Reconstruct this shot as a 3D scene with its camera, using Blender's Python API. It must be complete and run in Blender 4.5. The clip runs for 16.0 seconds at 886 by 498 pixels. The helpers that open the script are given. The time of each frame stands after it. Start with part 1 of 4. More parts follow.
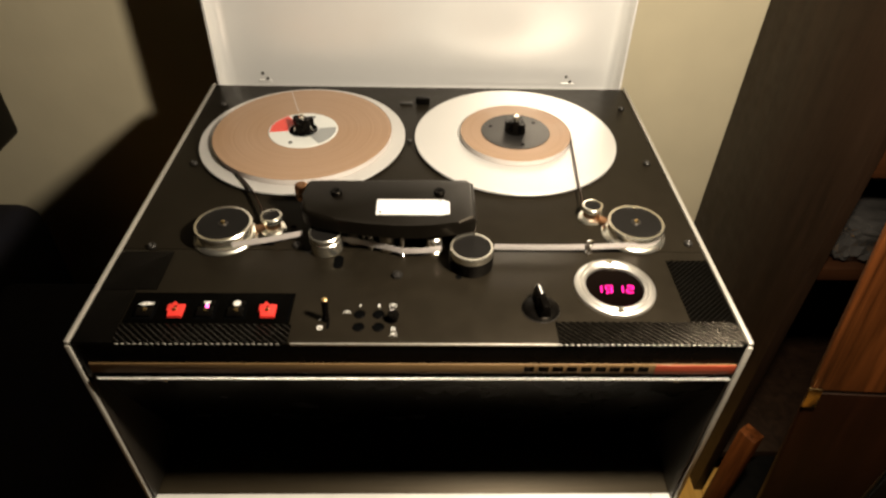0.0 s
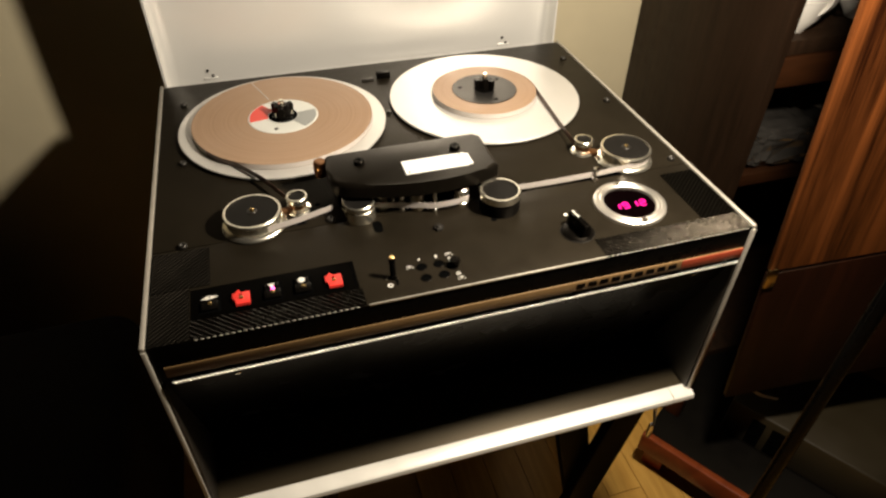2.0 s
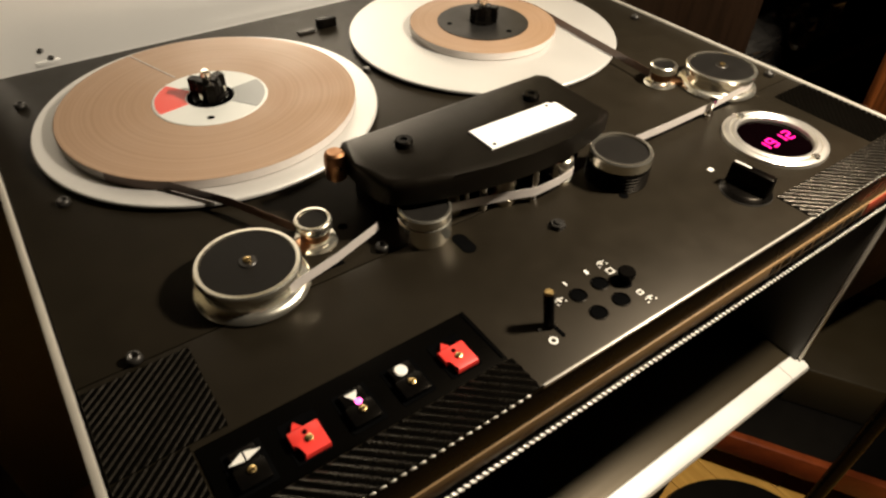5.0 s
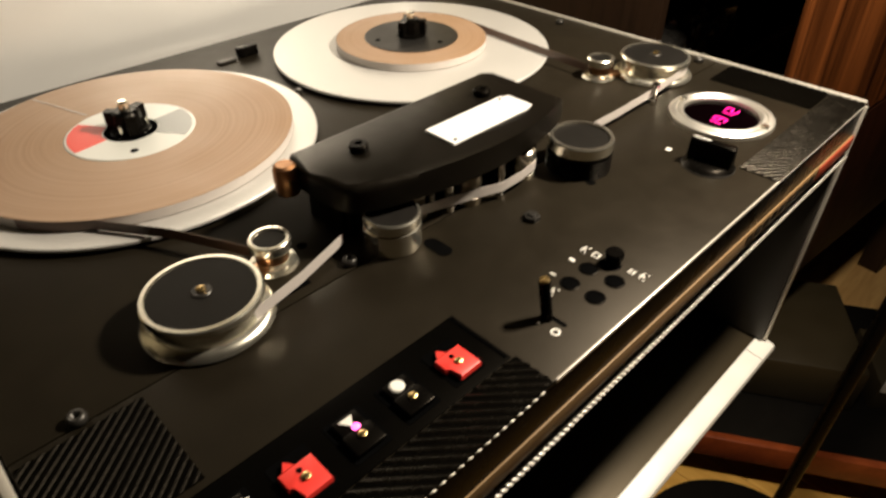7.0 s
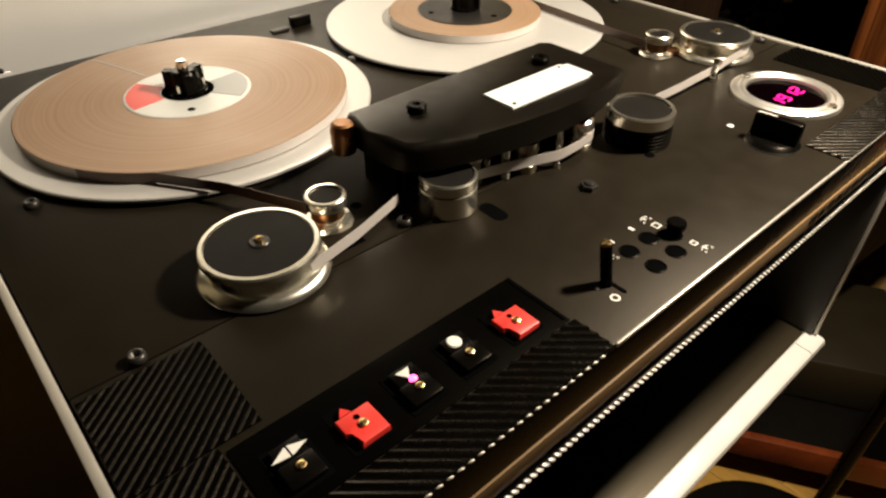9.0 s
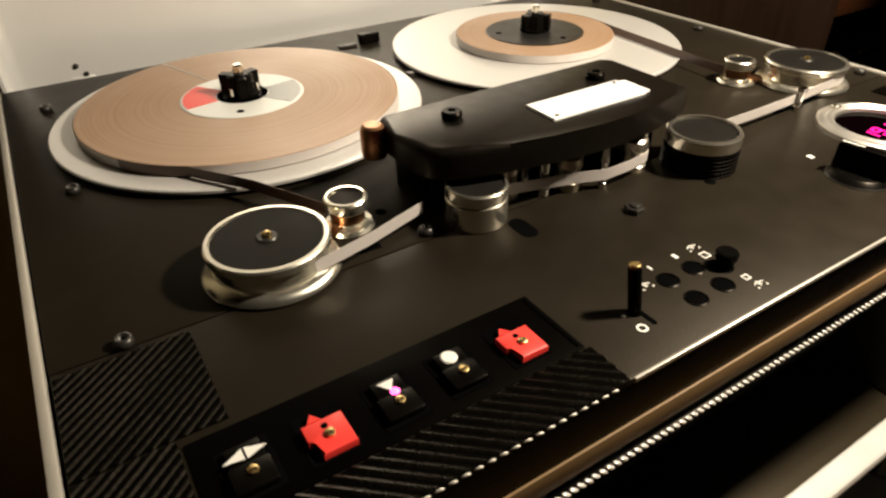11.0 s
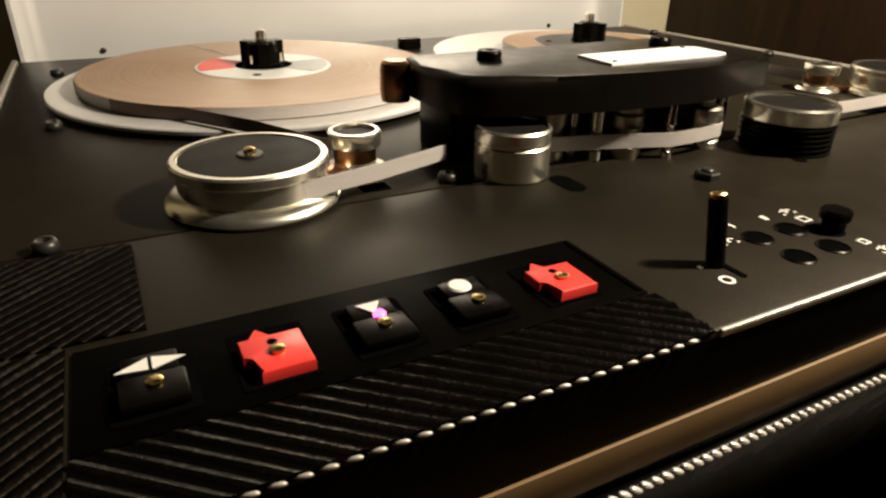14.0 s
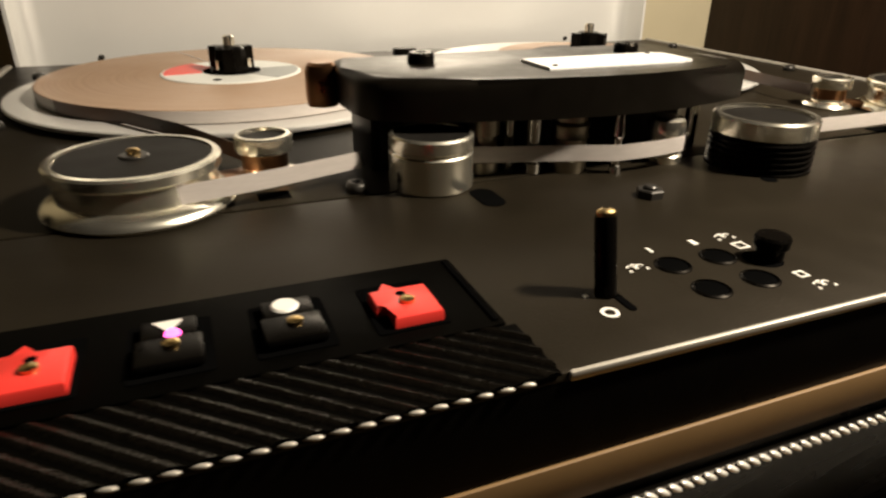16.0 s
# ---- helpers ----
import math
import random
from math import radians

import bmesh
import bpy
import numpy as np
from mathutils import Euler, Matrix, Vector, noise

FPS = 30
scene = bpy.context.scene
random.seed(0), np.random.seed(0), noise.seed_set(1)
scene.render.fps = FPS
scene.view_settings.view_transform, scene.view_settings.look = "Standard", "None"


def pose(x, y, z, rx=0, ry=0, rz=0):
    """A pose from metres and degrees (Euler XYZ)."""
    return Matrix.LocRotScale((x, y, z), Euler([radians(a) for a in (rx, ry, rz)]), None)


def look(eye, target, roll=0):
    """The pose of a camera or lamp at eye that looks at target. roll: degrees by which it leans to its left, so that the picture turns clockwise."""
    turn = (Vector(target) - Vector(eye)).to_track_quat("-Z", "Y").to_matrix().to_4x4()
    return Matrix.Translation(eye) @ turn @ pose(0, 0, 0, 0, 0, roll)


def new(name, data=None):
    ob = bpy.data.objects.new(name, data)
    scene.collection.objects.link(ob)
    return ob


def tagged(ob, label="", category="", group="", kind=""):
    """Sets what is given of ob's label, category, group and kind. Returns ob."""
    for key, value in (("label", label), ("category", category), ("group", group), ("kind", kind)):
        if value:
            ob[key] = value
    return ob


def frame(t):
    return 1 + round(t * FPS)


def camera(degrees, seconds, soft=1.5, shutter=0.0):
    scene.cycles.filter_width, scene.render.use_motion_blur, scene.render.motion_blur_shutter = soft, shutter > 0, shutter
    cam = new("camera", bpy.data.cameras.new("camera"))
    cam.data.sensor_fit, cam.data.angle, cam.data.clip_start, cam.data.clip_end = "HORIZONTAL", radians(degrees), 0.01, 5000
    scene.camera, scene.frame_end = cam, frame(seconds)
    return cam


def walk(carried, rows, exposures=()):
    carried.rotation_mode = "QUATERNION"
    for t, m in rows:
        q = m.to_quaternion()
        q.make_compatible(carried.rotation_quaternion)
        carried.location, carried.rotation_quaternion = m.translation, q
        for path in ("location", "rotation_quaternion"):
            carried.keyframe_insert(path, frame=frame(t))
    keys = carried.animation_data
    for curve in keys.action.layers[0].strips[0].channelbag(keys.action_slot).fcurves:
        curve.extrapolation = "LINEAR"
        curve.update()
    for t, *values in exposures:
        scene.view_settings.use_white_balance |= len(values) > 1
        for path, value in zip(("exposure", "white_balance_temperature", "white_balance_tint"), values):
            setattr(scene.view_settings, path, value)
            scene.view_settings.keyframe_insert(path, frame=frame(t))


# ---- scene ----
cam = camera(69.3, 16.0, soft=2.4, shutter=0.5)
LAMP_WATTS = 28.0
PATH = [
    (0, (0.013, -0.349, 1.2), (0.056, 1.175, -0.094), 1.4),
    (0.5, (0.013, -0.357, 1.239), (0.051, 1.184, -0.035), 2.1),
    (1, (-0.022, -0.375, 1.245), (0.081, 1.19, 0.005), 2.5),
    (1.5, (-0.079, -0.39, 1.222), (0.192, 1.127, -0.053), 1.4),
    (2, (-0.152, -0.379, 1.186), (0.292, 1.076, -0.112), 0.6),
    (2.5, (-0.196, -0.345, 1.164), (0.341, 1.094, -0.117), 1.1),
    (3, (-0.239, -0.315, 1.14), (0.375, 1.075, -0.16), -0.0),
    (5.5, (-0.245, -0.097, 1.037), (0.755, 1.041, -0.268), 3.2),
    (6, (-0.241, -0.096, 1.036), (0.899, 1.036, -0.155), 2.4),
    (6.5, (-0.247, -0.098, 1.026), (0.935, 1.048, -0.109), 0.8),
    (7, (-0.259, -0.094, 1.009), (0.853, 1.033, -0.213), -0.2),
    (7.5, (-0.268, -0.092, 0.997), (0.797, 1.051, -0.251), -0.6),
    (8, (-0.274, -0.093, 0.994), (0.782, 1.072, -0.242), -0.5),
    (10.5, (-0.256, -0.084, 0.993), (0.687, 1.174, -0.243), 0.9),
    (11, (-0.241, -0.102, 0.97), (0.62, 1.303, -0.163), -1.3),
    (11.5, (-0.229, -0.11, 0.95), (0.569, 1.392, -0.101), -1.9),
    (12, (-0.225, -0.109, 0.934), (0.555, 1.443, -0.057), -1.0),
    (12.5, (-0.229, -0.101, 0.919), (0.59, 1.454, -0.035), 0.7),
    (13, (-0.231, -0.094, 0.907), (0.612, 1.461, -0.025), 1.4),
    (13.5, (-0.229, -0.09, 0.898), (0.615, 1.477, -0.014), 1.3),
    (14, (-0.224, -0.087, 0.89), (0.607, 1.499, 0), 1.0),
    (14.5, (-0.216, -0.087, 0.885), (0.577, 1.53, 0.016), 0.5),
    (15, (-0.202, -0.095, 0.886), (0.508, 1.571, 0.037), -0.4),
    (15.5, (-0.185, -0.103, 0.888), (0.469, 1.595, 0.058), -0.7),
    (16, (-0.166, -0.092, 0.881), (0.515, 1.588, 0.038), 0.7),
]
walk(cam, [(t, look(eye, target, roll)) for t, eye, target, roll in PATH])

# world: a dim evening room
world = bpy.data.worlds.new("room_dusk")
world.use_nodes = True
scene.world = world
world.node_tree.nodes["Background"].inputs[0].default_value = (1.0, 0.8, 0.55, 1)
world.node_tree.nodes["Background"].inputs[1].default_value = 0.002

# the shaded floor lamp, right of the recorder and above it
bulb = bpy.data.lights.new("floor_lamp_bulb", "SPOT")
bulb.energy, bulb.color, bulb.shadow_soft_size = LAMP_WATTS, (1.0, 0.865, 0.685), 0.026
bulb.spot_size, bulb.spot_blend = radians(174), 0.25
lamp_ob = new("floor_lamp_bulb", bulb)
lamp_ob.matrix_world = look((0.240, -0.060, 1.20), (0.03, 0.25, 0.80))


# ---- materials ----
def mat(name, color, rough=0.5, metal=0.0, var=0.12, scale=40.0, bump=0.0, bump_scale=300.0, spec=0.5,
        stretch=(1, 1, 1), rough_var=0.08, emit=None, coat=0.0, blotch=None):
    """A surface with grain and larger stains; var and rough_var are how far colour and gloss wander."""
    m = bpy.data.materials.new(name)
    m.use_nodes = True
    nt = m.node_tree
    b = nt.nodes["Principled BSDF"]
    tc = nt.nodes.new("ShaderNodeTexCoord")
    mp = nt.nodes.new("ShaderNodeMapping")
    mp.inputs["Scale"].default_value = stretch
    nt.links.new(tc.outputs["Object"], mp.inputs[0])
    n1 = nt.nodes.new("ShaderNodeTexNoise")
    n1.inputs["Scale"].default_value, n1.inputs["Detail"].default_value = scale, 6
    n2 = nt.nodes.new("ShaderNodeTexNoise")
    n2.inputs["Scale"].default_value, n2.inputs["Detail"].default_value = scale * 0.13, 3
    nt.links.new(mp.outputs[0], n1.inputs[0])
    nt.links.new(mp.outputs[0], n2.inputs[0])
    add = nt.nodes.new("ShaderNodeMath")
    add.operation = "ADD"
    nt.links.new(n1.outputs[0], add.inputs[0])
    nt.links.new(n2.outputs[0], add.inputs[1])
    rmp = nt.nodes.new("ShaderNodeMapRange")
    rmp.inputs[1].default_value, rmp.inputs[2].default_value = 0.6, 1.4
    rmp.inputs[3].default_value, rmp.inputs[4].default_value = 0.0, 1.0
    nt.links.new(add.outputs[0], rmp.inputs[0])
    mix = nt.nodes.new("ShaderNodeMix")
    mix.data_type = "RGBA"
    lo = [max(0, c * (1 - var)) for c in color]
    hi = [min(1, c * (1 + var)) for c in (blotch or color)]
    mix.inputs[6].default_value, mix.inputs[7].default_value = (*lo, 1), (*hi, 1)
    nt.links.new(rmp.outputs[0], mix.inputs[0])
    nt.links.new(mix.outputs[2], b.inputs["Base Color"])
    rr = nt.nodes.new("ShaderNodeMapRange")
    rr.inputs[1].default_value, rr.inputs[2].default_value = 0.0, 1.0
    rr.inputs[3].default_value, rr.inputs[4].default_value = max(0.02, rough - rough_var), min(1, rough + rough_var)
    nt.links.new(rmp.outputs[0], rr.inputs[0])
    nt.links.new(rr.outputs[0], b.inputs["Roughness"])
    b.inputs["Metallic"].default_value = metal
    b.inputs["Specular IOR Level"].default_value = spec
    if max(color) < 0.03 and not metal:
        b.inputs["Specular Tint"].default_value = (1.0, 0.86, 0.68, 1)
    if coat:
        b.inputs["Coat Weight"].default_value, b.inputs["Coat Roughness"].default_value = coat, 0.1
    if bump:
        n3 = nt.nodes.new("ShaderNodeTexNoise")
        n3.inputs["Scale"].default_value, n3.inputs["Detail"].default_value = bump_scale, 4
        nt.links.new(mp.outputs[0], n3.inputs[0])
        bp = nt.nodes.new("ShaderNodeBump")
        bp.inputs["Strength"].default_value, bp.inputs["Distance"].default_value = bump, 0.001
        nt.links.new(n3.outputs[0], bp.inputs["Height"])
        nt.links.new(bp.outputs[0], b.inputs["Normal"])
    if emit:
        b.inputs["Emission Color"].default_value = (*emit[:3], 1)
        b.inputs["Emission Strength"].default_value = emit[3]
    return m


def wood(name, dark, light, along=(1, 1, 0.12), rough=0.35, scale=14.0, coat=0.25):
    """Wood with long figure and fine pores; `along` squeezes the grain's direction."""
    m = mat(name, dark, rough, var=0.1, coat=coat, spec=0.2)
    nt = m.node_tree
    b = nt.nodes["Principled BSDF"]
    tc = nt.nodes.new("ShaderNodeTexCoord")
    mp = nt.nodes.new("ShaderNodeMapping")
    mp.inputs["Scale"].default_value = along
    nt.links.new(tc.outputs["Object"], mp.inputs[0])
    n = nt.nodes.new("ShaderNodeTexNoise")
    n.inputs["Scale"].default_value, n.inputs["Detail"].default_value, n.inputs["Distortion"].default_value = scale, 8, 1.4
    nt.links.new(mp.outputs[0], n.inputs[0])
    w = nt.nodes.new("ShaderNodeTexNoise")
    w.inputs["Scale"].default_value, w.inputs["Detail"].default_value = scale * 9, 4
    nt.links.new(mp.outputs[0], w.inputs[0])
    ad = nt.nodes.new("ShaderNodeMath")
    ad.operation = "MULTIPLY_ADD"
    ad.inputs[1].default_value = 0.35
    nt.links.new(w.outputs[0], ad.inputs[0])
    nt.links.new(n.outputs[0], ad.inputs[2])
    cr = nt.nodes.new("ShaderNodeValToRGB")
    cr.color_ramp.elements[0].position, cr.color_ramp.elements[1].position = 0.45, 0.85
    cr.color_ramp.elements[0].color, cr.color_ramp.elements[1].color = (*dark, 1), (*light, 1)
    nt.links.new(ad.outputs[0], cr.inputs[0])
    nt.links.new(cr.outputs[0], b.inputs["Base Color"])
    return m


def turned(name, color, rough=0.25, aniso=0.6, var=0.1):
    """Metal turned on a lathe: highlights run round the axis."""
    m = mat(name, color, rough, 1.0, var=var, scale=90, rough_var=0.06)
    b = m.node_tree.nodes["Principled BSDF"]
    t = m.node_tree.nodes.new("ShaderNodeTangent")
    t.direction_type, t.axis = "RADIAL", "Z"
    m.node_tree.links.new(t.outputs[0], b.inputs["Tangent"])
    b.inputs["Anisotropic"].default_value = aniso
    return m


M_DECK = mat("deck_paint", (0.0130, 0.0104, 0.0068), 0.42, var=0.22, scale=60, rough_var=0.05, bump=0.10, bump_scale=1400, spec=0.12)
M_BLACK = mat("black_plastic", (0.0022, 0.0019, 0.0016), 0.28, var=0.25, scale=80, spec=0.07)
M_CAP = mat("matt_black_cap", (0.008, 0.0075, 0.007), 0.6, var=0.2, scale=80, spec=0.12)
M_KEYTRAY = mat("key_tray_paint", (0.0009, 0.0008, 0.0006), 0.5, var=0.2, scale=80, spec=0.015)
M_PIT = mat("dark_recess", (0.002, 0.002, 0.002), 1.0, var=0.3, scale=80, spec=0.0)
M_PANEL = mat("front_panel_paint", (0.0014, 0.0009, 0.0006), 0.26, var=0.2, scale=30, bump=0.02, spec=0.06)
M_COVER = mat("cover_crackle_paint", (0.0042, 0.0034, 0.0024), 0.34, var=0.2, scale=120, bump=0.03, bump_scale=900, spec=0.20)
M_ALU = mat("satin_aluminium", (0.88, 0.86, 0.80), 0.38, 0.18, var=0.06, scale=30, bump=0.03, bump_scale=500)
M_LID = mat("anodised_lid", (0.82, 0.81, 0.78), 0.33, 0.40, var=0.03, rough_var=0.03, scale=12, bump=0.02, bump_scale=60)
# tray and cheek metal coloured dark to hold the shade inside the bay
M_TRAY_SHADE = mat("brushed_tray_shaded", (0.060, 0.046, 0.026), 0.50, 0.55, var=0.06, scale=60, stretch=(0.15, 4, 1), bump=0.03, bump_scale=300)
M_CHEEK_SHADE = mat("shaded_cheek", (0.022, 0.018, 0.013), 0.5, 0.3, var=0.1, scale=40)
M_BEADM = mat("bead_foil", (0.90, 0.87, 0.80), 0.28, 0.45, var=0.1, scale=200)
M_EDGE = mat("edge_trim", (0.48, 0.45, 0.39), 0.42, 0.4, var=0.1, scale=60)
M_NICKEL = turned("turned_nickel", (0.96, 0.89, 0.76), 0.20)
M_CHROME = turned("polished_chrome", (0.80, 0.78, 0.74), 0.12, 0.3)
M_NICKEL.node_tree.nodes["Principled BSDF"].inputs["Metallic"].default_value = 0.95
M_BRASS = turned("worn_brass", (0.62, 0.44, 0.19), 0.28)
M_DULLN = turned("dull_nickel", (0.40, 0.36, 0.28), 0.32)
M_COPPER = turned("bronze_sleeve", (0.30, 0.15, 0.07), 0.3)
M_RING = turned("satin_ring", (0.66, 0.63, 0.57), 0.34, 0.2)
M_RING.node_tree.nodes["Principled BSDF"].inputs["Metallic"].default_value = 0.85
M_PLASTIC = mat("clear_wrap", (0.20, 0.185, 0.17), 0.07, 0.85, var=0.6, scale=25)
M_PLATTER = mat("platter_lacquer", (0.62, 0.605, 0.575), 0.42, 0.40, var=0.04, scale=20, bump=0.03, bump_scale=700)
M_HUBL = mat("hub_grey_plastic", (0.70, 0.71, 0.67), 0.4, var=0.05, scale=50)
M_HUBS = mat("hub_shadow_grey", (0.30, 0.31, 0.30), 0.42, var=0.05, scale=50)
M_RED = mat("hub_red_print", (0.75, 0.07, 0.05), 0.45, var=0.05, scale=50)
M_HUBR = mat("hub_black_plastic", (0.014, 0.0135, 0.013), 0.42, var=0.15, scale=60, spec=0.28)
M_TAPE = mat("tape_back", (0.50, 0.46, 0.43), 0.35, var=0.10, scale=200, stretch=(1, 1, 6))
M_TAPED = mat("tape_oxide", (0.10, 0.055, 0.035), 0.35, var=0.15, scale=200)
M_BTN = mat("red_key_plastic", (0.80, 0.045, 0.035), 0.38, var=0.06, scale=120)
M_WHITE = mat("white_print", (0.82, 0.80, 0.74), 0.5, var=0.05, scale=120)
M_PLATE = mat("engraved_plate", (0.88, 0.88, 0.86), 0.42, 0.1, var=0.05, scale=90)
M_LED = mat("led_lens", (0.4, 0.02, 0.2), 0.3, emit=(1.0, 0.10, 0.42, 5.0))
M_SEG = mat("lit_segment", (0.3, 0.0, 0.1), 0.3, emit=(1.0, 0.015, 0.24, 2.6))
M_SEGOFF = mat("display_window", (0.0012, 0.0003, 0.0005), 0.10, var=0.1, spec=0.12)
M_GOLD = mat("strip_bronze", (0.20, 0.118, 0.046), 0.6, 0.0, var=0.12, scale=40)
M_STRIPRED = mat("strip_red", (0.34, 0.055, 0.025), 0.45, var=0.12, scale=40)
M_RIB = mat("woven_rib_vinyl", (0.0034, 0.0028, 0.0020), 0.25, var=0.4, scale=500, spec=0.18, bump=0.25, bump_scale=900)
M_RIBD = mat("woven_rib_dull", (0.0014, 0.0012, 0.0009), 0.4, var=0.3, scale=300, spec=0.04, bump=0.3, bump_scale=700)
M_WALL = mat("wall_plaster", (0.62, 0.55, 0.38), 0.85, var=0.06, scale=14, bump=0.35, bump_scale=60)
# colour far darker than plaster, so the unseen walls bounce little light
M_PLAIN_DIM = mat("dimmed_room_plaster", (0.06, 0.048, 0.034), 0.85, var=0.06, scale=10, bump=0.2, bump_scale=60)
M_FLOOR = wood("parquet_oak", (0.36, 0.20, 0.07), (0.58, 0.36, 0.14), along=(0.15, 1.5, 1), rough=0.4, coat=0.15)
M_FLOORP = wood("parquet_strip_oak", (0.55, 0.29, 0.060), (0.78, 0.46, 0.115), along=(1.5, 0.15, 1), rough=0.4, coat=0.15)
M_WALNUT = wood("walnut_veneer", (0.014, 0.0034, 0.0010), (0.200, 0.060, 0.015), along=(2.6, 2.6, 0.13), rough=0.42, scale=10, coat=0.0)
M_DARKWOOD = wood("dark_brown_veneer", (0.012, 0.0064, 0.0036), (0.026, 0.0138, 0.0078), along=(2, 2, 0.15), rough=0.5, scale=18, coat=0.0)
M_UMBER = wood("umber_veneer", (0.014, 0.0048, 0.0017), (0.042, 0.0145, 0.005), along=(0.15, 1.6, 1.6), rough=0.5, scale=9, coat=0.0)
# darkened copy of the walnut; its colour carries the shade low down
M_WALNUT_SHADE = wood("shaded_walnut_veneer", (0.0045, 0.0012, 0.0005), (0.017, 0.0045, 0.0016), along=(1.6, 1.6, 0.14), rough=0.5, scale=9, coat=0.0)
M_REDWOOD = wood("red_stained_wood", (0.18, 0.036, 0.010), (0.30, 0.066, 0.018), along=(1, 0.15, 1), rough=0.4)
M_STEEL = mat("black_steel", (0.005, 0.0045, 0.004), 0.5, var=0.2, scale=60, bump=0.1, spec=0.1)
# beige taken down nearly to black to stand for shade near the floor
M_BEIGE_SHADE = mat("shaded_beige_enamel", (0.030, 0.022, 0.010), 0.5, var=0.1, scale=20, bump=0.05)
M_PORC = mat("white_porcelain", (0.72, 0.70, 0.66), 0.15, var=0.05, scale=20)
M_NAVY = mat("navy_cloth", (0.005, 0.007, 0.016), 0.9, var=0.3, scale=30, bump=0.5, bump_scale=400)
M_PAPER = mat("white_paper", (0.75, 0.72, 0.66), 0.7, var=0.05, scale=20)


def pack_material():
    """The wound side of a tape pancake: fine concentric windings."""
    m = mat("tape_windings", (0.36, 0.205, 0.125), 0.44, var=0.1, scale=30)
    nt = m.node_tree
    b = nt.nodes["Principled BSDF"]
    tc = nt.nodes.new("ShaderNodeTexCoord")
    ln = nt.nodes.new("ShaderNodeVectorMath")
    ln.operation = "LENGTH"
    sep = nt.nodes.new("ShaderNodeVectorMath")
    sep.operation = "MULTIPLY"
    sep.inputs[1].default_value = (1, 1, 0)
    nt.links.new(tc.outputs["Object"], sep.inputs[0])
    nt.links.new(sep.outputs[0], ln.inputs[0])
    n = nt.nodes.new("ShaderNodeTexNoise")
    n.noise_dimensions = "1D"
    n.inputs["Scale"].default_value, n.inputs["Detail"].default_value = 420, 8
    nt.links.new(ln.outputs["Value"], n.inputs["W"])
    cr = nt.nodes.new("ShaderNodeValToRGB")
    cr.color_ramp.elements[0].position, cr.color_ramp.elements[1].position = 0.3, 0.72
    cr.color_ramp.elements[0].color = (0.310, 0.192, 0.112, 1)
    cr.color_ramp.elements[1].color = (0.370, 0.238, 0.148, 1)
    nt.links.new(n.outputs[0], cr.inputs[0])
    nt.links.new(cr.outputs[0], b.inputs["Base Color"])
    bp = nt.nodes.new("ShaderNodeBump")
    bp.inputs["Strength"].default_value, bp.inputs["Distance"].default_value = 0.06, 0.0004
    nt.links.new(n.outputs[0], bp.inputs["Height"])
    nt.links.new(bp.outputs[0], b.inputs["Normal"])
    t = nt.nodes.new("ShaderNodeTangent")
    t.direction_type, t.axis = "RADIAL", "Z"
    nt.links.new(t.outputs[0], b.inputs["Tangent"])
    b.inputs["Anisotropic"].default_value = 0.7
    return m


M_PACK = pack_material()

# ---- mesh helpers ----
BASE = {}


def thing(name, at, label, category, group="", kind=""):
    ob = new(name)
    ob.location = at
    ob.empty_display_size = 0.05
    BASE[ob] = Vector(at)
    return tagged(ob, label, category, group, kind)


def part(name, bm, material, parent=None, label="", at=(0, 0, 0), smooth=True, turn=None):
    """One mesh object from a bmesh (or mesh data) that is drawn round `at`."""
    if isinstance(bm, bmesh.types.BMesh):
        bmesh.ops.recalc_face_normals(bm, faces=bm.faces)
        me = bpy.data.meshes.new(name)
        if smooth:
            for f in bm.faces:
                f.smooth = True
            for e in bm.edges:
                if len(e.link_faces) == 2 and e.calc_face_angle() > radians(32):
                    e.smooth = False
        bm.to_mesh(me)
        bm.free()
        me.materials.append(material)
    else:
        me = bm
    ob = new(name, me)
    BASE[ob] = Vector(at)
    ob.location = Vector(at) - (BASE[parent] if parent else Vector((0, 0, 0)))
    if turn:
        ob.rotation_euler = turn
    if parent:
        ob.parent = parent
    if label:
        tagged(ob, label)
    return ob


def box(lo, hi, bevel=0.0, bm=None, seg=2):
    bm = bm or bmesh.new()
    r = bmesh.ops.create_cube(bm, size=1)
    c, s = (Vector(lo) + Vector(hi)) / 2, Vector(hi) - Vector(lo)
    for v in r["verts"]:
        v.co = Vector((v.co.x * s.x, v.co.y * s.y, v.co.z * s.z)) + c
    if bevel:
        es = list({e for v in r["verts"] for e in v.link_edges})
        bmesh.ops.bevel(bm, geom=es, offset=bevel, segments=seg, affect="EDGES", profile=0.5)
    return bm


def lathe(profile, seg=48, bm=None, at=(0, 0, 0), close=True):
    """Turns (radius, height) points round z."""
    bm = bm or bmesh.new()
    rings = []
    for r, z in profile:
        if r < 1e-6:
            rings.append([bm.verts.new((at[0], at[1], at[2] + z))])
        else:
            rings.append([bm.verts.new((at[0] + r * math.cos(2 * math.pi * i / seg), at[1] + r * math.sin(2 * math.pi * i / seg), at[2] + z)) for i in range(seg)])
    for a, b in zip(rings, rings[1:]):
        for i in range(seg):
            j = (i + 1) % seg
            if len(a) == 1 and len(b) == 1:
                continue
            if len(a) == 1:
                bm.faces.new((a[0], b[i], b[j]))
            elif len(b) == 1:
                bm.faces.new((a[i], a[j], b[0]))
            else:
                bm.faces.new((a[i], a[j], b[j], b[i]))
    return bm


